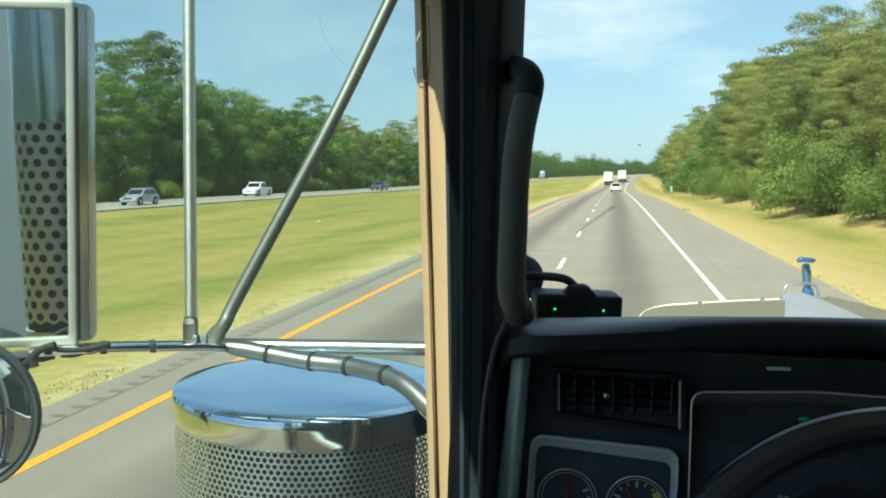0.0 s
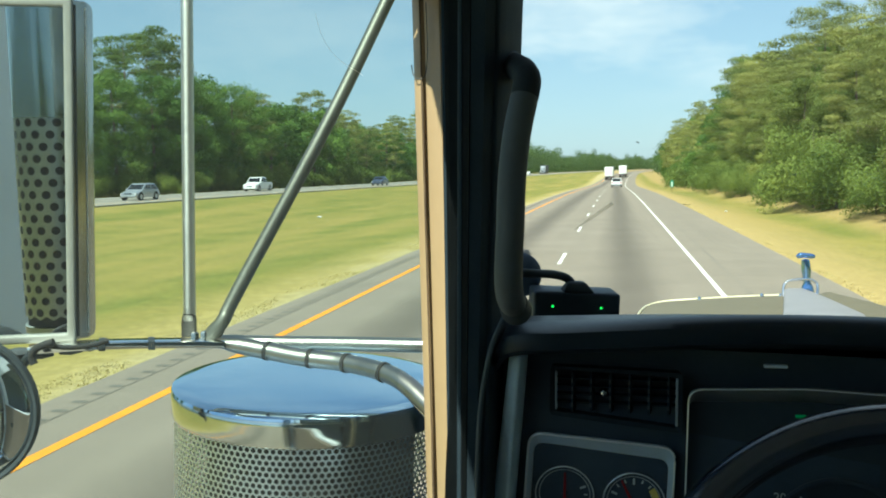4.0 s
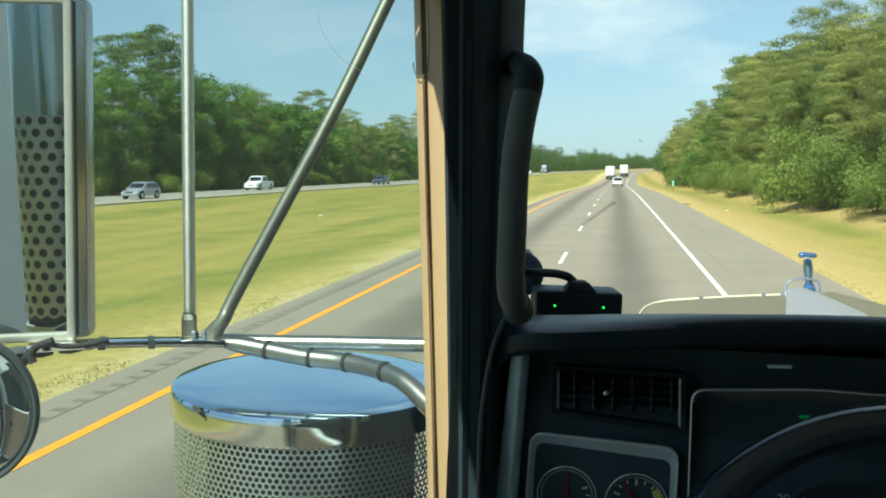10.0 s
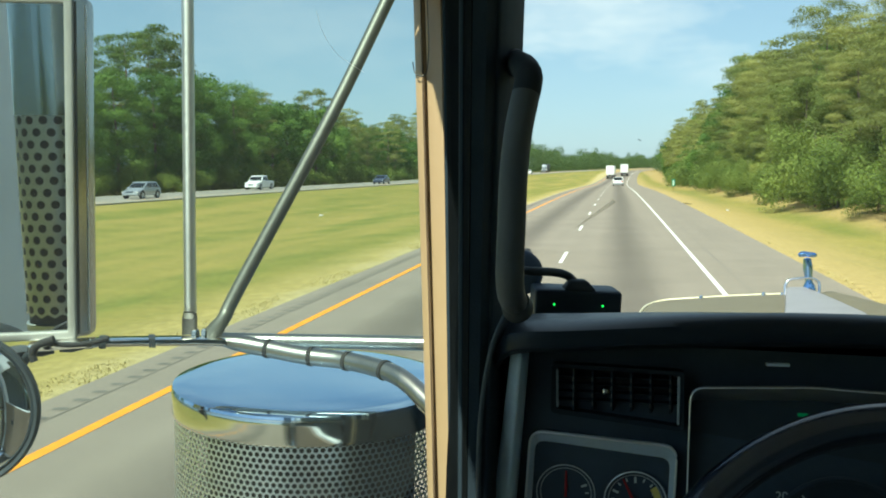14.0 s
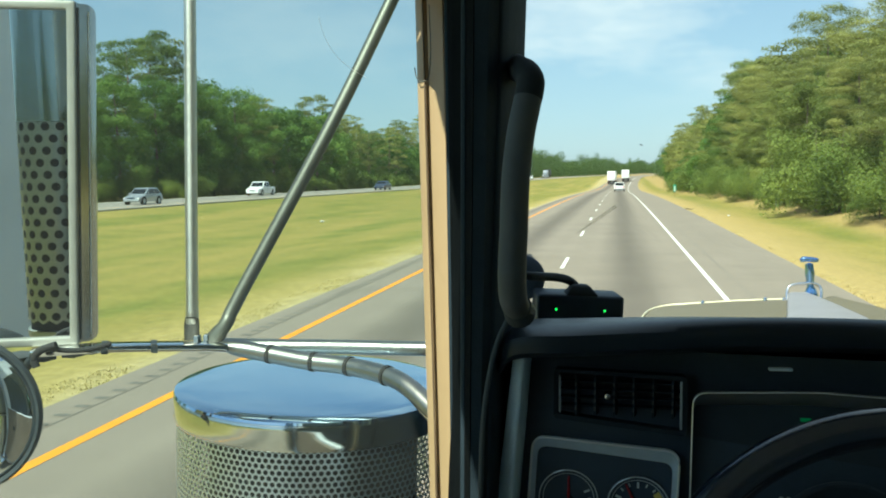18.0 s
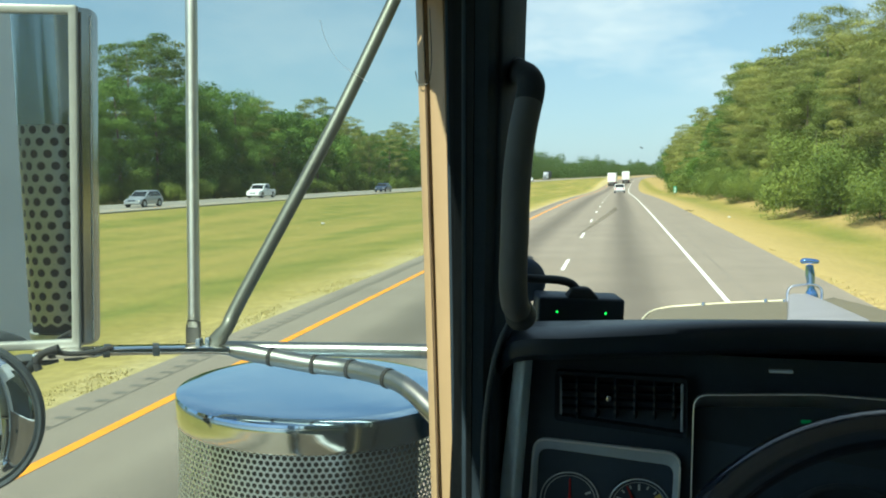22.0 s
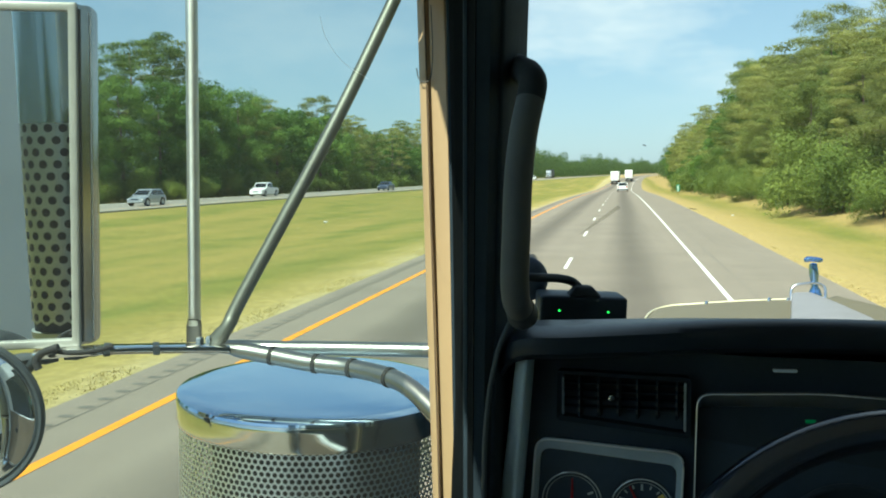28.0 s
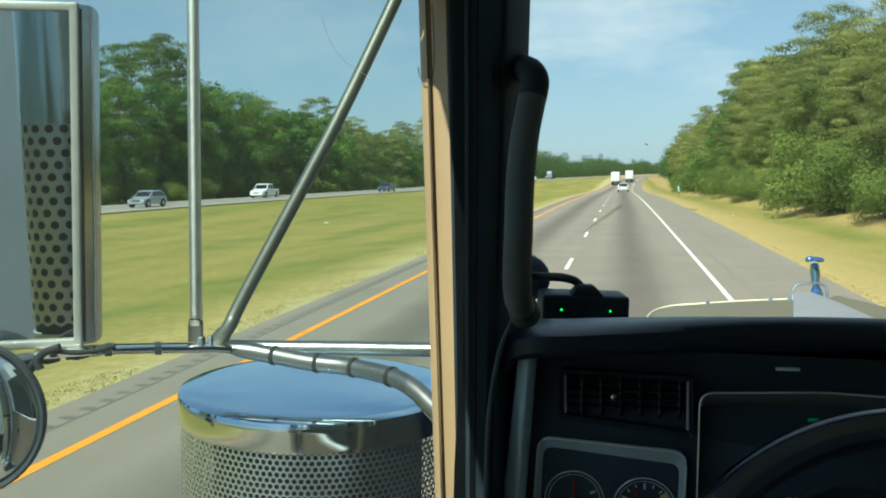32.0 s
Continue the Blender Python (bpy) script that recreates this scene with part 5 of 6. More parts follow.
    part("cable", tube(spline(L([(-0.262, 0.998, 2.218), (-0.238, 0.985, 2.203), (-0.222, 0.975, 2.19), (-0.205, 0.965, 2.178)]), 5), 0.006, 10), M_CHROME, g)
    part("rear_arm", tube(spline(L([(-0.545, 1.06, 2.247), (-0.520, 1.075, 2.2416), (-0.4553, 1.085, 2.2399), (-0.3618, 1.088, 2.2406), (-0.250, 1.088, 2.2413), (-0.212, 1.092, 2.2413)]), 5), [0.004, 0.006, 0.0075, 0.0085] + [0.0095] * 22, 14), M_ARM, g, "polished tube arm behind the cable-tied one")
    vert = spline(L([(-0.5707, 1.116, 2.83), (-0.5696, 1.109, 2.746), (-0.5675, 1.092, 2.548), (-0.559, 1.061, 2.307), (-0.558, 1.058, 2.288), (-0.5575, 1.054, 2.270), (-0.5560, 1.050, 2.252)]), 6)
    n = len(vert)
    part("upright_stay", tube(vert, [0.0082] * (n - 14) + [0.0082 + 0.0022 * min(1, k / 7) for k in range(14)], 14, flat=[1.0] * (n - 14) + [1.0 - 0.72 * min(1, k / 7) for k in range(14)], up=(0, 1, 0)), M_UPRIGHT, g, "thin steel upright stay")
    diag = spline(L([(-0.257, 1.222, 2.83), (-0.2875, 1.199, 2.757), (-0.3807, 1.140, 2.544), (-0.494, 1.074, 2.314), (-0.509, 1.060, 2.277), (-0.518, 1.055, 2.263), (-0.529, 1.052, 2.250)]), 6)
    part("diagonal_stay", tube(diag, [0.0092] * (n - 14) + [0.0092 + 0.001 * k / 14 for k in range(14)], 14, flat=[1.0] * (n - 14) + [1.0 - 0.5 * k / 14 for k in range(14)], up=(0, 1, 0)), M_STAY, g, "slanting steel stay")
    part("stay_foot", tube(vert[-11:], [0.0086, 0.0098, 0.0106] + [0.0112] * 8, 14, flat=[0.8, 0.55, 0.4] + [0.32] * 8, up=(0, 1, 0)), M_ZINC, g, "dull flattened foot of the stay")
    part("stay_foot", tube(diag[-9:], [0.0094, 0.0104] + [0.0110] * 7, 14, flat=[0.8, 0.55] + [0.36] * 7, up=(0, 1, 0)), M_ZINC, g, "dull flattened foot of the stay")
    part("clamp_plate", tube(L([(-0.560, 1.035, 2.246), (-0.505, 1.062, 2.240)]), 0.014, 12, flat=0.25), M_STEEL, g)
    for p in ((-0.545, 1.045, 2.252), (-0.534, 1.05, 2.252)):
        part("bolt", lathe([(0, 0.009), (0.0045, 0.008), (0.006, 0.006), (0.006, 0.0)], 6, m=Matrix.Translation(Vector(p) - o)), M_STEEL, g)
    for x, y, z, r in ((-0.728, 0.938, 2.243, 0.010), (-0.703, 0.947, 2.241, 0.0075), (-0.668, 0.957, 2.246, 0.0085), (-0.648, 0.966, 2.248, 0.007)):
        q = Vector((x, y, z + 0.005)) - o
        part("clamp", tube([q - Vector((0.012, 0.006, 0)), q, q + Vector((0.012, 0.007, 0.001))], [r * 0.8, r, r * 0.7], 10, flat=0.8), M_RUBBER, g)
    part("clamp_bar", tube(spline(L([(-0.68, 0.924, 2.257), (-0.656, 0.933, 2.253), (-0.632, 0.944, 2.254), (-0.613, 0.953, 2.259)]), 5), 0.0032, 10), M_TYRE, g, "dark clamp bar under the mirror").location.z = 0.006
    part("clamp_hook", tube(spline(L([(-0.667, 0.922, 2.262), (-0.686, 0.917, 2.255), (-0.693, 0.915, 2.245), (-0.69, 0.915, 2.235)]), 5), 0.0048, 10), M_TYRE, g).location.z = 0.006
    # round convex mirror hung below
    c = Vector((-0.785, 0.902, 2.183)) - o
    face = (Vector((0.24, -1.0, 0.04))).normalized()
    turn = Matrix.Translation(c) @ face.to_track_quat("Z", "Y").to_matrix().to_4x4()
    cv = part("round_housing", lathe([(0, -0.035), (0.05, -0.03), (0.085, -0.014), (0.0965, 0.0), (0.0975, 0.006), (0.095, 0.010), (0.0905, 0.008), (0.089, 0.003)], 56, m=turn), M_RUBBER, g, "round convex mirror in a black rim")
    dome = [(0.0895 * math.sin(t), 0.003 + 0.0895 * 1.9 * (math.cos(t * 0.5) - math.cos(0.5 * math.pi / 2)) * 0.45) for t in (math.pi / 2 * k / 12 for k in range(13))]
    part("convex_glass", lathe(dome, 56, m=turn), M_MIRROR, cv, "convex mirror glass")
    part("round_mount", tube(spline(L([(-0.742, 0.934, 2.19), (-0.735, 0.94, 2.225), (-0.715, 0.942, 2.247)]), 5), 0.008, 10), M_RUBBER, g)


STACK = Vector((-0.42, -0.78, 0))
mid_glass = Vector((-0.690, 0.978, 0))
MIRROR_N = ((STACK - mid_glass).normalized() + (Vector((0, 0, 0)) - mid_glass).normalized()).normalized()
flat_mirror()


def air_cleaner():
    c = (-0.424, 1.16, 1.55)
    a = thing("air_cleaner", "chrome truck air cleaner canister with perforated screen", "air cleaner", at=c)
    R_ = 0.1955
    top = 0.6225
    part("lid", lathe([(0, top + 0.005), (0.06, top + 0.005), (0.12, top + 0.0042), (0.172, top + 0.0026), (0.187, top + 0.0012), (R_ - 0.0015, top - 0.001), (R_, top - 0.004), (R_ - 0.002, top - 0.0055)], 96), M_LID, a, "mirror-polished chrome lid, tinted sky blue")
    part("skirt", lathe([(R_ - 0.0016, top - 0.0052), (R_ - 0.0004, top - 0.007), (R_, top - 0.012), (R_ - 0.0006, top - 0.022), (R_, top - 0.034), (R_ - 0.001, top - 0.038), (R_ - 0.004, top - 0.039), (R_ - 0.006, top - 0.034)], 96), mat("lid_band_chrome", (0.66, 0.67, 0.64), 0.10, 1.0, vary=0.08, scale=6), a, "polished chrome band below the lid")
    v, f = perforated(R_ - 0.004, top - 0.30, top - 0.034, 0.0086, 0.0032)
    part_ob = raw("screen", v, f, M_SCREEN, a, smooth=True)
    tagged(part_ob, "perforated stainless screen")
    part("filter_can", lathe([(0.0, top - 0.04), (0.14, top - 0.04), (0.148, top - 0.06), (0.148, top - 0.32), (0, top - 0.32)], 48), M_FILTER, a, "inner filter canister")
    part("body", lathe([(R_ - 0.004, top - 0.30), (R_ + 0.001, top - 0.302), (R_ + 0.001, top - 0.75), (0.12, top - 0.80), (0, top - 0.80)], 64), M_CHROME, a)
    part("wall_bracket", box(0.12, 0.30, -0.03, 0.03, 0.05, 0.12, 0.005), M_STEEL, a)
    a.rotation_euler = (0, radians(2.1), 0)
    a.location.x -= 0.0225                          # leans a little towards the cab


air_cleaner()


def hood():
    h = thing("hood", "long tan truck hood with a raised centre ridge", "hood", at=(0.79, 2.5, 1.5))
    o = Vector(h.location)
    rings = []
    def crown(x, y, half, ze, zc):
        """Height of the hood's skin: arched on the driver's side, falling away beyond the ridge."""
        u = (x - o.x) / half
        if u <= 0:
            return zc - (zc - ze) * abs(u) ** 1.6 - 0.035 * max(0, (abs(u) - 0.90) / 0.10) ** 2
        return zc + 0.026 * smooth_step(0.0, 0.02, u) - 0.26 * half * u + 0.05 * max(0, u - 0.55)
    shape = ((1.5, 0.77, 2.02, 2.085), (2.0, 0.745, 2.01, 2.065), (2.5, 0.75, 1.99, 2.040), (2.9, 0.742, 1.966, 2.013), (3.3, 0.72, 1.936, 1.983), (3.55, 0.695, 1.917, 1.961), (3.64, 0.67, 1.909, 1.955), (3.70, 0.64, 1.85, 1.90), (3.71, 0.56, 1.6, 1.6))
    for y, half, ze, zc in shape:
        xs = [o.x + half * (-1 + 2 * k / 28) for k in range(29)]
        prof = [(x, y, crown(x, y, half, ze, zc)) for x in xs]
        low, high = crown(xs[0], y, half, ze, zc), crown(xs[-1], y, half, ze, zc)
        prof = [(o.x - half - 0.012, y, 1.35), (o.x - half - 0.012, y, low - 0.07)] + prof + [(o.x + half + 0.012, y, high - 0.07), (o.x + half + 0.012, y, 1.35)]
        rings.append([Vector(p) - o for p in prof])
    part("panel", loft(rings), M_HOODTAN, h, "tan painted hood panel")
    edge = []
    for k, u in ((2, -0.97), (3, -0.97), (4, -0.97), (5, -0.95), (6, -0.88), (6, -0.75), (6, -0.5), (6, -0.2)):
        y, half, ze, zc = shape[k]
        edge.append((o.x + half * u, y, crown(o.x + half * u, y, half, ze, zc) + 0.001))
    part("edge_bead", tube(spline([Vector(p) - o for p in edge], 5), 0.0045, 8), mat("pale_bead", (0.72, 0.66, 0.45), 0.3, coat=0.3), h, "pale rolled hood edge")
    # centre ridge that widens towards the cab, ending in a bright hoop
    rows = []
    for y, x0, x1, z in ((3.62, 0.668, 0.745, 1.984), (3.45, 0.635, 0.735, 1.998), (3.0, 0.553, 0.70, 2.034), (2.5, 0.46, 0.665, 2.07), (1.9, 0.33, 0.57, 2.10)):
        rows.append([Vector(p) - o for p in ((x0 - 0.008, y, z - 0.07), (x0, y, z - 0.006), (x0 + 0.012, y, z), (x1 - 0.012, y, z), (x1, y, z - 0.004), (x1 + 0.012, y, z - 0.07))])
    part("centre_ridge", loft(rows), mat("ridge_paint", (0.29, 0.275, 0.29), 0.45, vary=0.10, scale=9, spec=0.4), h, "pale glossy centre ridge")
    hoop = [(0.661, 3.58, 1.910), (0.660, 3.61, 1.980), (0.674, 3.62, 2.008), (0.706, 3.62, 2.017), (0.756, 3.62, 2.020), (0.784, 3.62, 2.007), (0.789, 3.61, 1.986), (0.781, 3.58, 1.955)]
    part("hoop", tube(spline([Vector(p) - o for p in hoop], 5), 0.0055, 10), M_CHROME, h, "bright chrome hoop")
    for x, y, z in ((0.339, 3.60, 1.936), (0.578, 3.60, 1.953), (0.6485, 3.60, 1.953)):
        part("marker_stud", lathe([(0, 0.012), (0.006, 0.010), (0.009, 0.0), (0.009, -0.03)], 12, m=Matrix.Translation(Vector((x, y, z)) - o)), M_CHROME, h)
    c = thing("hood_ornament", "blue-tinted chrome figure on the hood", "ornament", at=(0.755, 3.63, 1.972))
    part("stem", lathe([(0, -0.03), (0.022, -0.03), (0.025, -0.004), (0.021, 0.018), (0.013, 0.034), (0.015, 0.055), (0.019, 0.085), (0.0165, 0.110), (0.015, 0.124), (0, 0.13)], 20, m=Matrix.Rotation(radians(-5), 4, "Y")), M_BLUECHROME, c)
    part("head", tube(spline([(-0.044, 0, 0.136), (-0.026, 0.0, 0.143), (0.0, 0, 0.141), (0.024, 0, 0.138)], 5), [0.007, 0.010, 0.0125, 0.014, 0.014, 0.014, 0.013, 0.0125, 0.0125, 0.013, 0.013, 0.013, 0.0125, 0.012, 0.010, 0.007], 12, flat=0.8), M_BLUECHROME, c)


hood()


def exhaust_stack():
    s = thing("exhaust_stack", "chrome exhaust stack with a perforated heat guard", "exhaust", at=(STACK.x, STACK.y, 1.0))
    part("pipe", lathe([(0.094, 0.0), (0.094, 3.2), (0.09, 3.2), (0.09, 0.1)], 48), M_PIPE, s, "polished exhaust pipe")
    v, f = perforated(0.106, 0.98, 1.60, 0.0415, 0.0128)
    raw("heat_guard", v, f, M_GUARD, s, smooth=True)
    # added black sleeve over the pipe, gives the guard's holes their shade
    part("guard_core", lathe([(0.0935, 0.93), (0.0985, 0.94), (0.0985, 1.60), (0.0935, 1.61)], 48), M_TYRE, s)
    part("outer_sleeve", lathe([(0.0945, 1.584), (0.1062, 1.588), (0.1062, 3.10), (0.0945, 3.11)], 48), M_PIPE, s)
    for z in (0.94,):
        part("guard_band", lathe([(0.10, z - 0.012), (0.108, z - 0.01), (0.108, z + 0.01), (0.10, z + 0.012)], 48), M_GUARD, s)
    part("elbow", tube(spline([(0, 0, 0.02), (0.0, 0.0, -0.1), (0.12, 0.02, -0.22), (0.4, 0.05, -0.24)], 6), 0.10, 20), M_CHROME, s)


exhaust_stack()


def own_trailer():
    t = thing("trailer", "white box trailer behind the cab", "trailer", at=(0.79, -10, 0))
    part("front_wall", box(-1.30, 1.30, 7.45, 7.5, 1.15, 4.1, 0.02), M_DULLWHITE, t)
    for x in (-1.30, 1.25):
        part("side_wall", box(x, x + 0.05, -6.0, 7.448, 1.15, 4.1, 0.01), M_DULLWHITE, t)
    part("roof", box(-1.30, 1.30, -6.0, 7.5, 4.102, 4.14, 0.01), M_DULLWHITE, t)
    part("deck", box(-1.25, 1.25, -6.0, 7.44, 1.05, 1.148), M_TYRE, t)
    part("lettering", box(-1.306, -1.302, 5.6, 6.4, 2.35, 2.62), M_NAVY, t)
    for y in (-4.2, -3.0, 5.2, 6.4):
        for x in (-1.1, 1.1):
            part("wheel", lathe([(0, -0.14), (0.26, -0.14), (0.30, -0.1), (0.48, -0.14), (0.51, -0.11), (0.51, 0.11), (0.48, 0.14), (0.30, 0.1), (0.26, 0.14), (0, 0.14)], 28, m=Matrix.Translation((x, y, 0.51)) @ Matrix.Rotation(math.pi / 2, 4, "Y")), M_TYRE, t)
    part("steps", box(-1.22, -0.9, 8.9, 9.5, 0.75, 0.8, 0.01), M_STEEL, t)
    part("fuel_tank", lathe([(0, -0.6), (0.29, -0.6), (0.31, -0.58), (0.31, 0.58), (0.29, 0.6), (0, 0.6)], 32, m=Matrix.Translation((-0.95, 9.0, 0.62)) @ Matrix.Rotation(math.pi / 2, 4, "X")), M_CHROME, t)


own_trailer()


# ---- traffic ----
def wheel_mesh(r, w):
    return lathe([(0, -w * 0.35), (r * 0.55, -w * 0.4), (r * 0.66, -w * 0.5), (r * 0.93, -w * 0.5), (r, -w * 0.32), (r, w * 0.32), (r * 0.93, w * 0.5), (r * 0.66, w * 0.5), (r * 0.55, w * 0.4), (0, w * 0.35)], 24, m=Matrix.Rotation(math.pi / 2, 4, "Y"))


def car(name, label, paint, at, face, spec, group="", category="car"):
    """A car, nose along +y before turning by face. spec: length, width, height, waist, hood and tail lengths, roof start and end, pickup bed."""
    L_, W_, H_, waist, hood_l, boot_l, screen, back, bed = spec
    c = thing(name, label, category, group=group)
    h, r = W_ / 2, 0.345
    y0, y1 = -L_ / 2, L_ / 2
    axles = (y0 + 0.19 * L_, y1 - 0.18 * L_)

    def section(y, half, zb, zt, crown=0.02, tuck=0.06):
        return [(-half + tuck, y, zb), (-half + 0.01, y, zb + 0.18), (-half, y, zb + (zt - zb) * 0.55), (-half + 0.03, y, zt - 0.06), (-half + 0.10, y, zt), (0, y, zt + crown),
                (half - 0.10, y, zt), (half - 0.03, y, zt - 0.06), (half, y, zb + (zt - zb) * 0.55), (half - 0.01, y, zb + 0.18), (half - tuck, y, zb)]
    rows = [section(y0, h * 0.86, 0.42, waist - 0.12), section(y0 + 0.10, h * 0.96, 0.32, waist - 0.03), section(y0 + 0.5, h, 0.28, waist), section(0, h, 0.27, waist),
            section(y1 - hood_l, h, 0.28, waist - 0.02), section(y1 - 0.5, h * 0.97, 0.28, waist - 0.13), section(y1 - 0.12, h * 0.90, 0.30, waist - 0.22), section(y1, h * 0.80, 0.40, waist - 0.30)]
    body = part("body", loft(rows), paint, c)
    for ay in axles:                                # dark wheel arches over the tyres
        for s in (-1, 1):
            part("wheel_arch", lathe([(0, -0.008), (r + 0.07, -0.008), (r + 0.07, 0.004), (0, 0.004)], 24, m=Matrix.Translation((s * (h - 0.004), ay, r + 0.02)) @ Matrix.Rotation(math.pi / 2, 4, "Y")), M_TYRE, c)
            w = part("wheel", wheel_mesh(r, 0.22), M_TYRE, c)
            w.location = (s * (h - 0.10), ay, r)
            part("rim", lathe([(0, 0.0), (0.05, 0.012), (0.10, 0.004), (0.19, 0.008), (0.215, 0.02), (0.22, 0.0)], 20, m=Matrix.Translation((s * 0.112, 0, 0)) @ Matrix.Rotation(s * math.pi / 2, 4, "Y")), M_SILVER, w)
    # cabin: roof and pillars as one shell, panes laid into it
    ya, yb = y1 - hood_l, y0 + boot_l               # feet of windscreen and rear window
    ra, rb = ya - screen, yb + back                 # roof ends
    top, in_ = H_, h - 0.14
    cab = loft([[(-h + 0.06, yb, waist - 0.02), (h - 0.06, yb, waist - 0.02), (h - 0.06, ya, waist - 0.02), (-h + 0.06, ya, waist - 0.02)],
                [(-in_, rb, top - 0.05), (in_, rb, top - 0.05), (in_, ra, top - 0.05), (-in_, ra, top - 0.05)],
                [(-in_ + 0.12, rb + 0.12, top), (in_ - 0.12, rb + 0.12, top), (in_ - 0.12, ra - 0.15, top), (-in_ + 0.12, ra - 0.15, top)]])
    bmesh.ops.bevel(cab, geom=cab.edges[:], offset=0.03, segments=2, affect="EDGES", profile=0.5)
    part("cabin", cab, paint, c)

    def pane(nm, quad, outward):
        o = Vector(outward).normalized() * 0.012
        v = [Vector(q) + o for q in quad]
        bm = loft([v, [q - o * 2.2 for q in v]])
        part(nm, bm, M_CARGLASS, c)
    zl, zh = waist + 0.05, top - 0.12

    def at_z(z, foot, roof):
        return foot + (roof - foot) * (z - waist + 0.02) / (top - 0.05 - waist + 0.02)
    wx = lambda z: at_z(z, h - 0.06, in_)
    for s in (-1, 1):
        span0, span1 = at_z(zl, yb, rb) + 0.12, at_z(zl, ya, ra) - 0.14
        top0, top1 = at_z(zh, yb, rb) + 0.10, at_z(zh, ya, ra) - 0.12
        cuts = (0.0, 0.48, 1.0) if bed or L_ < 4.3 else (0.0, 0.27, 0.62, 1.0)
        for a, b in zip(cuts, cuts[1:]):
            g = 0.03
            pane("side_window", [(s * wx(zl), span0 + (span1 - span0) * a + g, zl), (s * wx(zl), span0 + (span1 - span0) * b - g, zl), (s * wx(zh), top0 + (top1 - top0) * b - g, zh), (s * wx(zh), top0 + (top1 - top0) * a + g, zh)], (s, 0, 0.2))
        part("door_handle", box(s * h - 0.012, s * h + 0.012, -0.1, 0.08, waist - 0.16, waist - 0.12, 0.008), M_CHROME, c)
        bm = box(-0.05, 0.05, -0.06, 0.06, -0.07, 0.07, 0.03)
        bmesh.ops.transform(bm, matrix=Matrix.Translation((s * (h + 0.09), ya - 0.35, waist + 0.06)), verts=bm.verts)
        part("door_mirror", bm, paint, c)
        part("tail_light", box(s * (h * 0.74) - 0.13, s * (h * 0.74) + 0.13, y0 - 0.02, y0 + 0.16, waist - 0.30, waist - 0.05, 0.03), M_RED, c, "red tail light")
        part("headlight", box(s * (h * 0.70) - 0.17, s * (h * 0.70) + 0.17, y1 - 0.17, y1 - 0.01, waist - 0.42, waist - 0.28, 0.03), M_LAMP, c, "clear headlight")
        if H_ > 1.65 and not bed:
            part("roof_rail", tube(spline([(s * (in_ - 0.1), rb + 0.25, top - 0.01), (s * (in_ - 0.1), rb + 0.4, top + 0.045), (s * (in_ - 0.1), ra - 0.5, top + 0.045), (s * (in_ - 0.1), ra - 0.3, top - 0.01)], 6), 0.018, 8), M_BLACK, c)
    pane("windscreen", [(-wx(zl) + 0.10, at_z(zl, ya, ra), zl), (wx(zl) - 0.10, at_z(zl, ya, ra), zl), (wx(zh) - 0.10, at_z(zh, ya, ra), zh), (-wx(zh) + 0.10, at_z(zh, ya, ra), zh)], (0, 1, 0.5))
    pane("rear_window", [(-wx(zl) + 0.10, at_z(zl, yb, rb), zl), (wx(zl) - 0.10, at_z(zl, yb, rb), zl), (wx(zh) - 0.10, at_z(zh, yb, rb), zh), (-wx(zh) + 0.10, at_z(zh, yb, rb), zh)], (0, -1, 0.35))
    part("rear_bumper", box(-h + 0.06, h - 0.06, y0 - 0.05, y0 + 0.2, 0.36, 0.58, 0.05), M_BLACK if H_ > 1.65 else paint, c)
    part("front_bumper", box(-h + 0.12, h - 0.12, y1 - 0.2, y1 + 0.03, 0.34, 0.54, 0.05), paint, c)
    part("grille", box(-0.38, 0.38, y1 - 0.05, y1 + 0.012, 0.56, 0.70, 0.02), M_BLACK, c)
    part("number_plate", box(-0.16, 0.16, y0 - 0.012, y0 + 0.02, waist - 0.34, waist - 0.18, 0.004), M_TRAILER, c)
    part("plate_bar", box(-0.12, 0.12, y0 - 0.015, y0 - 0.0125, waist - 0.28, waist - 0.24), M_NAVY, c)
    if H_ > 1.65 and not bed:
        part("rear_spoiler", box(-in_ + 0.08, in_ - 0.08, rb - 0.12, rb + 0.12, top - 0.05, top + 0.012, 0.02), paint, c)
        part("chrome_strip", box(-h * 0.62, h * 0.62, y0 - 0.03, y0 + 0.02, waist - 0.13, waist - 0.10, 0.006), M_CHROME, c)
        part("badge_bar", lathe([(0, -0.008), (0.07, -0.008), (0.07, 0.004), (0, 0.006)], 20, m=Matrix.Translation((0, y0 - 0.02, waist - 0.06)) @ Matrix.Rotation(math.pi / 2, 4, "X") @ Matrix.Diagonal((1, 0.45, 1, 1))), M_NAVY, c)
        part("rear_wiper", tube([(0.05, at_z(waist + 0.1, yb, rb) - 0.03, waist + 0.1), (0.42, at_z(waist + 0.14, yb, rb) - 0.03, waist + 0.14)], 0.008, 6), M_BLACK, c)
        part("skid_plate", box(-h * 0.55, h * 0.55, y0 - 0.06, y0 + 0.05, 0.33, 0.42, 0.015), M_SILVER, c)
        for s in (-1, 1):
            part("exhaust_tip", box(s * h * 0.62 - 0.11, s * h * 0.62 + 0.11, y0 - 0.07, y0 + 0.1, 0.35, 0.42, 0.02), M_CHROME, c)
    if bed:
        part("cargo_bed", box(-h + 0.10, h - 0.10, y0 + 0.08, yb - 0.05, waist - 0.02, waist + 0.012, 0.004), M_TYRE, c)
    c.matrix_basis = Matrix.Translation(at) @ Matrix.Rotation(face, 4, "Z")
    return c


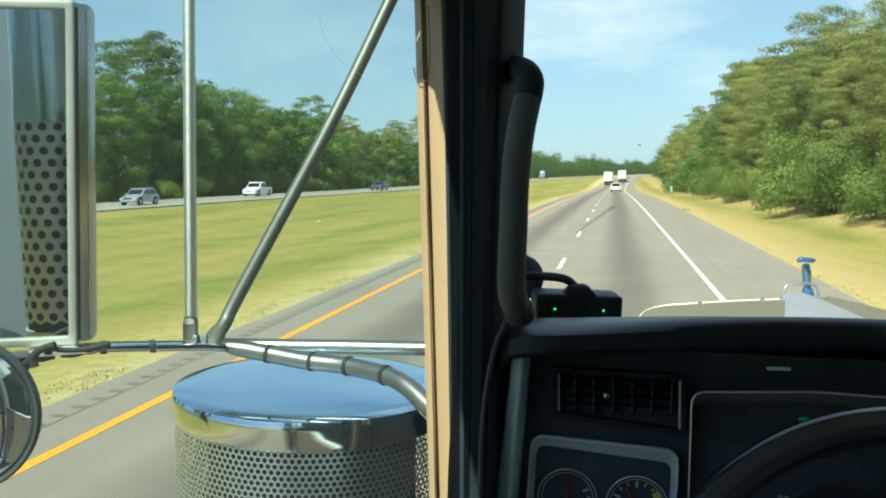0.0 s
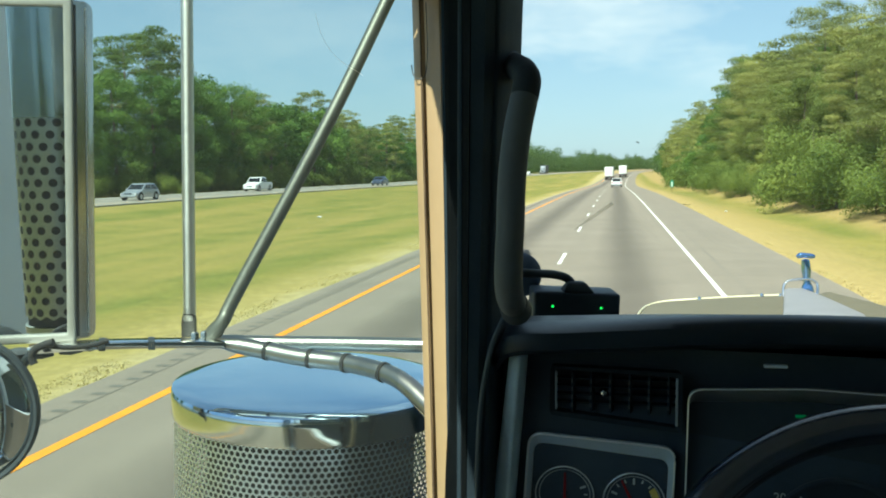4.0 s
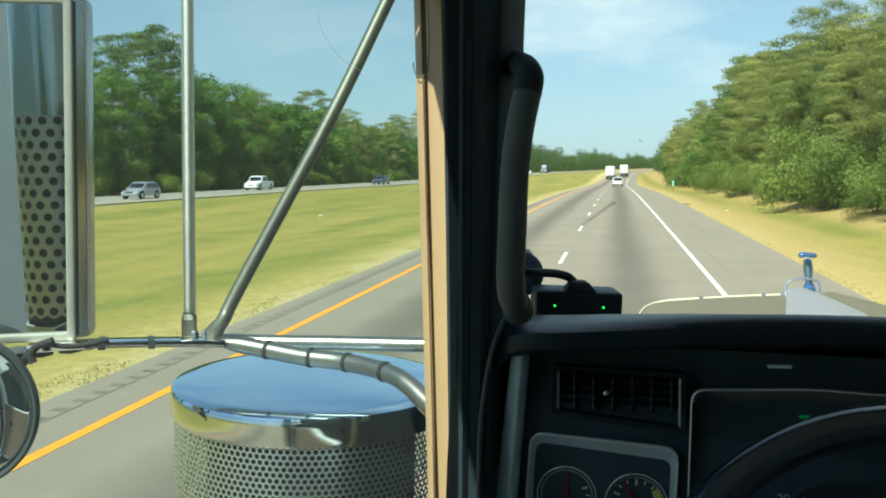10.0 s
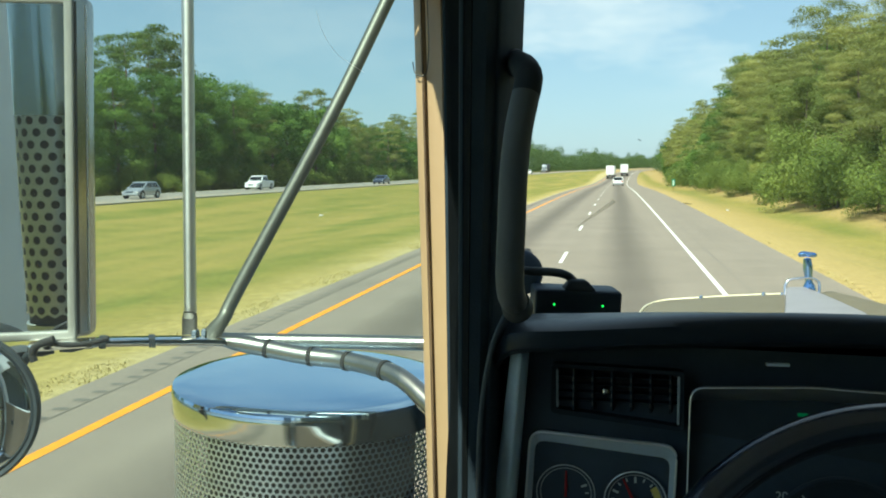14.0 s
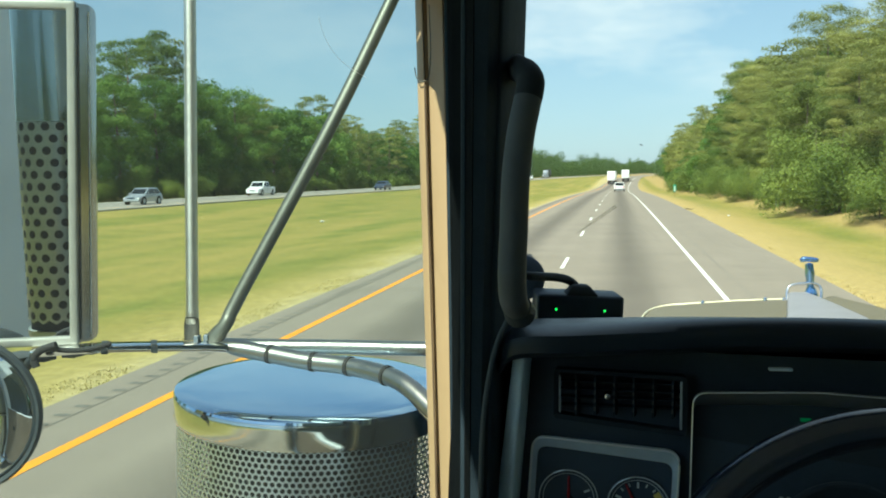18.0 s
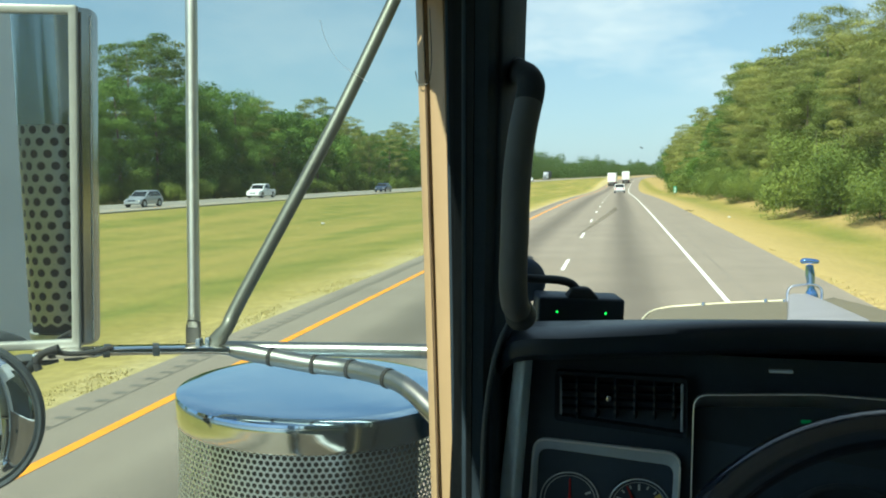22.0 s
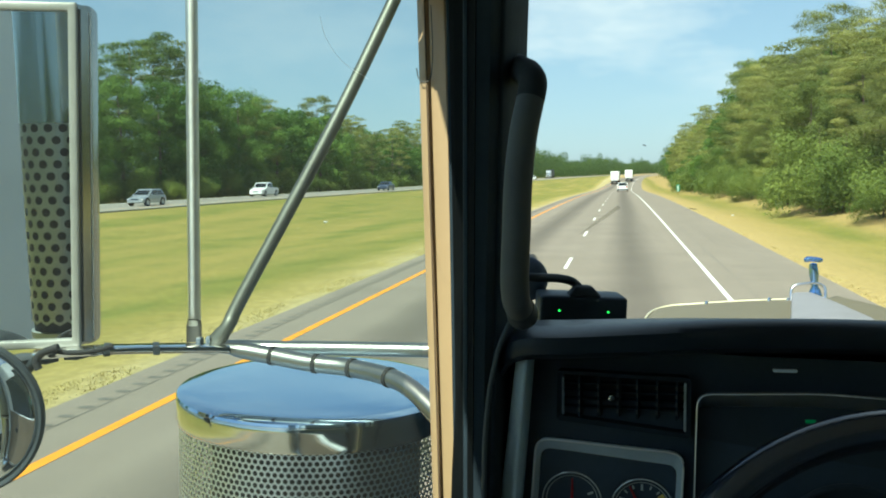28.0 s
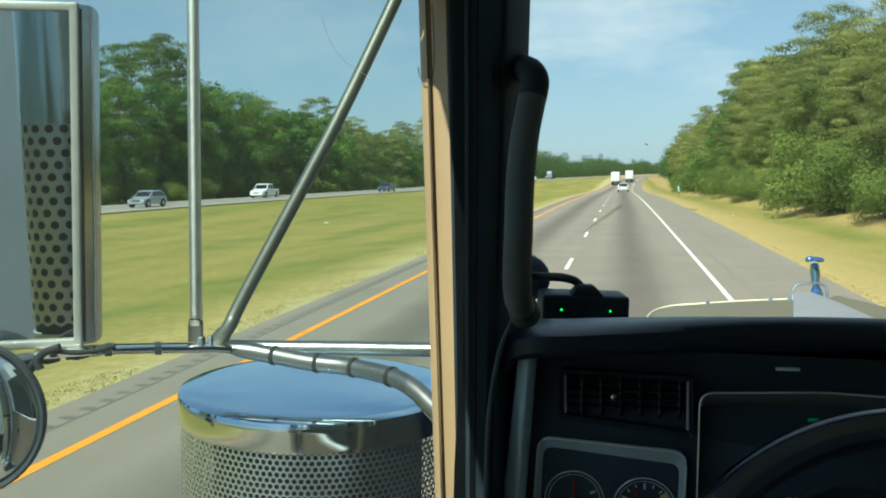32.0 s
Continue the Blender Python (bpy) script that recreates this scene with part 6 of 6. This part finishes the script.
SUV = (5.0, 1.98, 1.78, 1.08, 1.25, 0.10, 0.75, 0.42, False)
HATCH = (4.2, 1.76, 1.55, 0.95, 1.0, 0.16, 0.85, 0.55, False)
SEDAN = (4.8, 1.84, 1.45, 0.94, 1.25, 0.85, 0.75, 0.75, False)
PICKUP = (5.5, 1.95, 1.80, 1.10, 1.35, 1.95, 0.65, 0.12, True)


def on_far(y, lane):
    return (opp_x(y) + lane + bend(y), y, 0.0)


car("suv", "white sport utility vehicle driving ahead in the lane", M_WHITEPAINT, (0.30 + bend(172), 172, dip(172)), 0.0, SUV)
car("suv", "white sport utility vehicle with dark rear glass in the passing lane", M_WHITEPAINT, (-3.74, 24.0, dip(24)), 0.0, SUV)
car("hatchback", "silver-blue hatchback on the far carriageway", M_SILVER, on_far(74, 1.35), math.pi, HATCH, "cars on the far carriageway")
car("pickup_truck", "white pickup truck on the far carriageway", M_WHITEPAINT, on_far(107, -3.2), math.pi, PICKUP, "cars on the far carriageway", "pickup")
car("sedan", "dark blue sedan on the far carriageway", M_NAVY, on_far(140, 1.35), math.pi, SEDAN, "cars on the far carriageway")
car("sedan", "white sedan far off on the far carriageway", M_WHITEPAINT, on_far(330, 1.35), math.pi, SEDAN, "cars on the far carriageway")


def semi(label, at, face, box_mat, cab_mat, group=""):
    """A tractor with a long bonnet and its box trailer; nose along +y."""
    t = thing("semi_truck", label, "truck", group=group)
    part("trailer_box", box(-1.28, 1.28, -13.5, 1.5, 1.15, 4.05, 0.03), box_mat, t, "long box trailer")
    for x in (-0.64, 0.64):
        part("rear_door", box(x - 0.60, x + 0.60, -13.53, -13.502, 1.25, 3.95, 0.008), box_mat, t)
    for x in (-0.95, -0.35, 0.35, 0.95):
        part("lock_rod", tube([(x, -13.55, 1.3), (x, -13.55, 3.9)], 0.02, 6), M_STEEL, t)
    part("rear_bumper", box(-1.2, 1.2, -13.5, -13.42, 0.55, 0.68, 0.01), M_STEEL, t)
    for x in (-1.1, 1.1):
        part("tail_light", box(x - 0.1, x + 0.1, -13.54, -13.5, 1.0, 1.12, 0.01), M_RED, t)
        part("bumper_post", box(x * 0.6 - 0.05, x * 0.6 + 0.05, -13.48, -13.40, 0.6, 1.15), M_BLACK, t)
    part("frame", box(-0.45, 0.45, -13.0, 8.0, 0.85, 1.10, 0.01), M_TYRE, t)
    part("sleeper", box(-1.15, 1.15, 2.2, 4.0, 1.1, 3.6, 0.12), cab_mat, t)
    part("cab", box(-1.05, 1.05, 3.98, 5.6, 1.1, 2.95, 0.12), cab_mat, t)
    part("windscreen", loft([[(-0.92, 5.62, 2.1), (0.92, 5.62, 2.1), (0.92, 5.56, 2.1), (-0.92, 5.56, 2.1)], [(-0.88, 5.55, 2.78), (0.88, 5.55, 2.78), (0.88, 5.48, 2.78), (-0.88, 5.48, 2.78)]]), M_CARGLASS, t)
    for s in (-1, 1):
        part("side_window", box(s * 1.055 - 0.012, s * 1.055 + 0.012, 4.3, 5.3, 2.1, 2.7, 0.01), M_CARGLASS, t)
        part("fender", loft([[(s * 1.22 + dx, y, z) for dx, z in ((-0.28, 0.9), (0.0, 0.9), (0.0, zt - 0.1), (-0.10, zt), (-0.28, zt))] for y, zt in ((5.9, 1.0), (6.3, 1.3), (7.0, 1.38), (7.7, 1.2), (8.0, 0.95))]), cab_mat, t)
        part("headlight", box(s * 0.98 - 0.16, s * 0.98 + 0.16, 7.95, 8.06, 1.0, 1.2, 0.03), M_LAMP, t)
        part("exhaust", tube([(s * 1.2, 2.1, 1.0), (s * 1.2, 2.1, 4.1)], 0.08, 12), M_CHROME, t)
        part("fuel_tank", lathe([(0, -0.7), (0.30, -0.7), (0.30, 0.7), (0, 0.7)], 20, m=Matrix.Translation((s * 0.95, 4.4, 0.75)) @ Matrix.Rotation(math.pi / 2, 4, "X")), M_CHROME, t)
        for y in (-12.0, -10.7, 0.2, 1.5, 7.0):
            w = part("wheel", wheel_mesh(0.51, 0.30 if y > 6 else 0.55), M_TYRE, t)
            w.location = (s * (1.0 if y > 6 else 0.92), y, 0.51)
    part("hood", loft([[(-0.62, 5.6, 1.1), (0.62, 5.6, 1.1), (0.62, 5.6, 2.0), (-0.62, 5.6, 2.0)], [(-0.55, 7.9, 1.0), (0.55, 7.9, 1.0), (0.52, 7.9, 1.85), (-0.52, 7.9, 1.85)]]), cab_mat, t)
    part("grille", box(-0.46, 0.46, 7.9, 7.96, 0.95, 1.80, 0.03), M_CHROME, t)
    part("front_bumper", box(-1.2, 1.2, 7.95, 8.15, 0.45, 0.80, 0.04), M_CHROME, t)
    t.matrix_basis = Matrix.Translation(at) @ Matrix.Rotation(face, 4, "Z")
    return t


semi("white box semi trailer ahead in the passing lane", (-3.3 + bend(280), 292, dip(285)), -0.02, M_TRAILER, M_WHITEPAINT, "trucks ahead")
semi("white box semi trailer driving ahead of the others", (0.4 + bend(310), 325, dip(318)), -0.02, M_TRAILER, M_WHITEPAINT, "trucks ahead")
semi("grey conventional semi truck with a black tarped trailer", on_far(415, -3.2), math.pi, M_TARP, M_SILVER)


# ---- roadside odds and ends ----
def green_sign():
    g = thing("mile_marker", "small green roadside sign on a thin post", "sign", at=(8.0, 128, height(8.0, 128)))
    part("post", tube([(0, 0, -0.3), (0, 0, 1.75)], 0.03, 8), M_STEEL, g)
    part("panel", box(-0.23, 0.23, -0.045, -0.03, 0.75, 1.75, 0.004), M_GREEN, g)
    for z in (1.45, 1.2, 0.95):
        part("plate_bar", box(-0.09, 0.09, -0.05, -0.046, z - 0.07, z + 0.07), M_WHITE, g)


green_sign()
for x, y, s in ((-16.0, 38.0, 0.17), (-21.0, 60.0, 0.16), (7.0, 58.0, 0.10)):
    bm = bmesh.new()
    bmesh.ops.create_icosphere(bm, subdivisions=2, radius=s)
    for v in bm.verts:
        v.co.z = v.co.z * 0.3 + 0.25 * s * noise.noise(v.co * 9 / s * 0.3)
    ob = tagged(part("paper_litter", bm, M_TRAILER), "crumpled white paper litter on the grass", "litter")
    ob.location = (x, y, height(x, y) + 0.06)
ob = tagged(part("tyre_scrap", tube(spline([(-0.5, 0, 0.05), (-0.2, 0.1, 0.16), (0.1, 0.05, 0.05), (0.45, -0.1, 0.18)], 6), [0.02, 0.08, 0.12, 0.14, 0.13, 0.1, 0.12, 0.1, 0.12, 0.14, 0.1, 0.08, 0.1, 0.12, 0.1, 0.08, 0.06, 0.05, 0.02], 8, flat=0.35), M_TYRE), "torn black tyre tread on the shoulder edge", "tyre scrap")
ob.location, ob.scale = (4.9, 62, height(4.9, 62) + 0.03), (0.6, 0.6, 0.6)


# ---- marks on the windscreen ----
def on_screen(x, z):
    return Vector((x, 1.243 - 0.3629 * (z - 2.2) - 0.0035, z))


# see-through grey for the slanting streak
film = bpy.data.materials.new("thin_grey_film")
film.use_nodes = True
nt = film.node_tree
tb = nt.nodes.new("ShaderNodeBsdfTransparent")
tb.inputs["Color"].default_value = (0.72, 0.72, 0.70, 1)
nt.links.new(tb.outputs["BSDF"], nt.nodes["Material Output"].inputs["Surface"])
pane = bpy.data.objects["window_2"]
a, b = Vector((-0.056, 2.385)), Vector((-0.003, 2.425))
d = (b - a).normalized()
nn = Vector((-d.y, d.x))
q = [a, a + (b - a) * 0.5 - nn * 0.0028, b - nn * 0.004, b + nn * 0.001, a + (b - a) * 0.5 + nn * 0.0015]
bm = bmesh.new()
bm.faces.new([bm.verts.new(on_screen(p.x, p.y)) for p in q])
tagged(part("smear", bm, film, pane, smooth=False), "thin grey streak on the glass")
bm = bmesh.new()
c0 = on_screen(0.029, 2.5025)
for k in range(3):
    bm.faces.new([bm.verts.new(c0 + Vector((0.0013 * k - 0.0015 + 0.0009 * math.cos(t), 0, -0.0006 * k + 0.0006 * math.sin(t)))) for t in (1.05 * i for i in range(6))])
tagged(part("bug_mark", bm, M_DIRT, pane, smooth=False), "tiny dark insect mark on the glass")
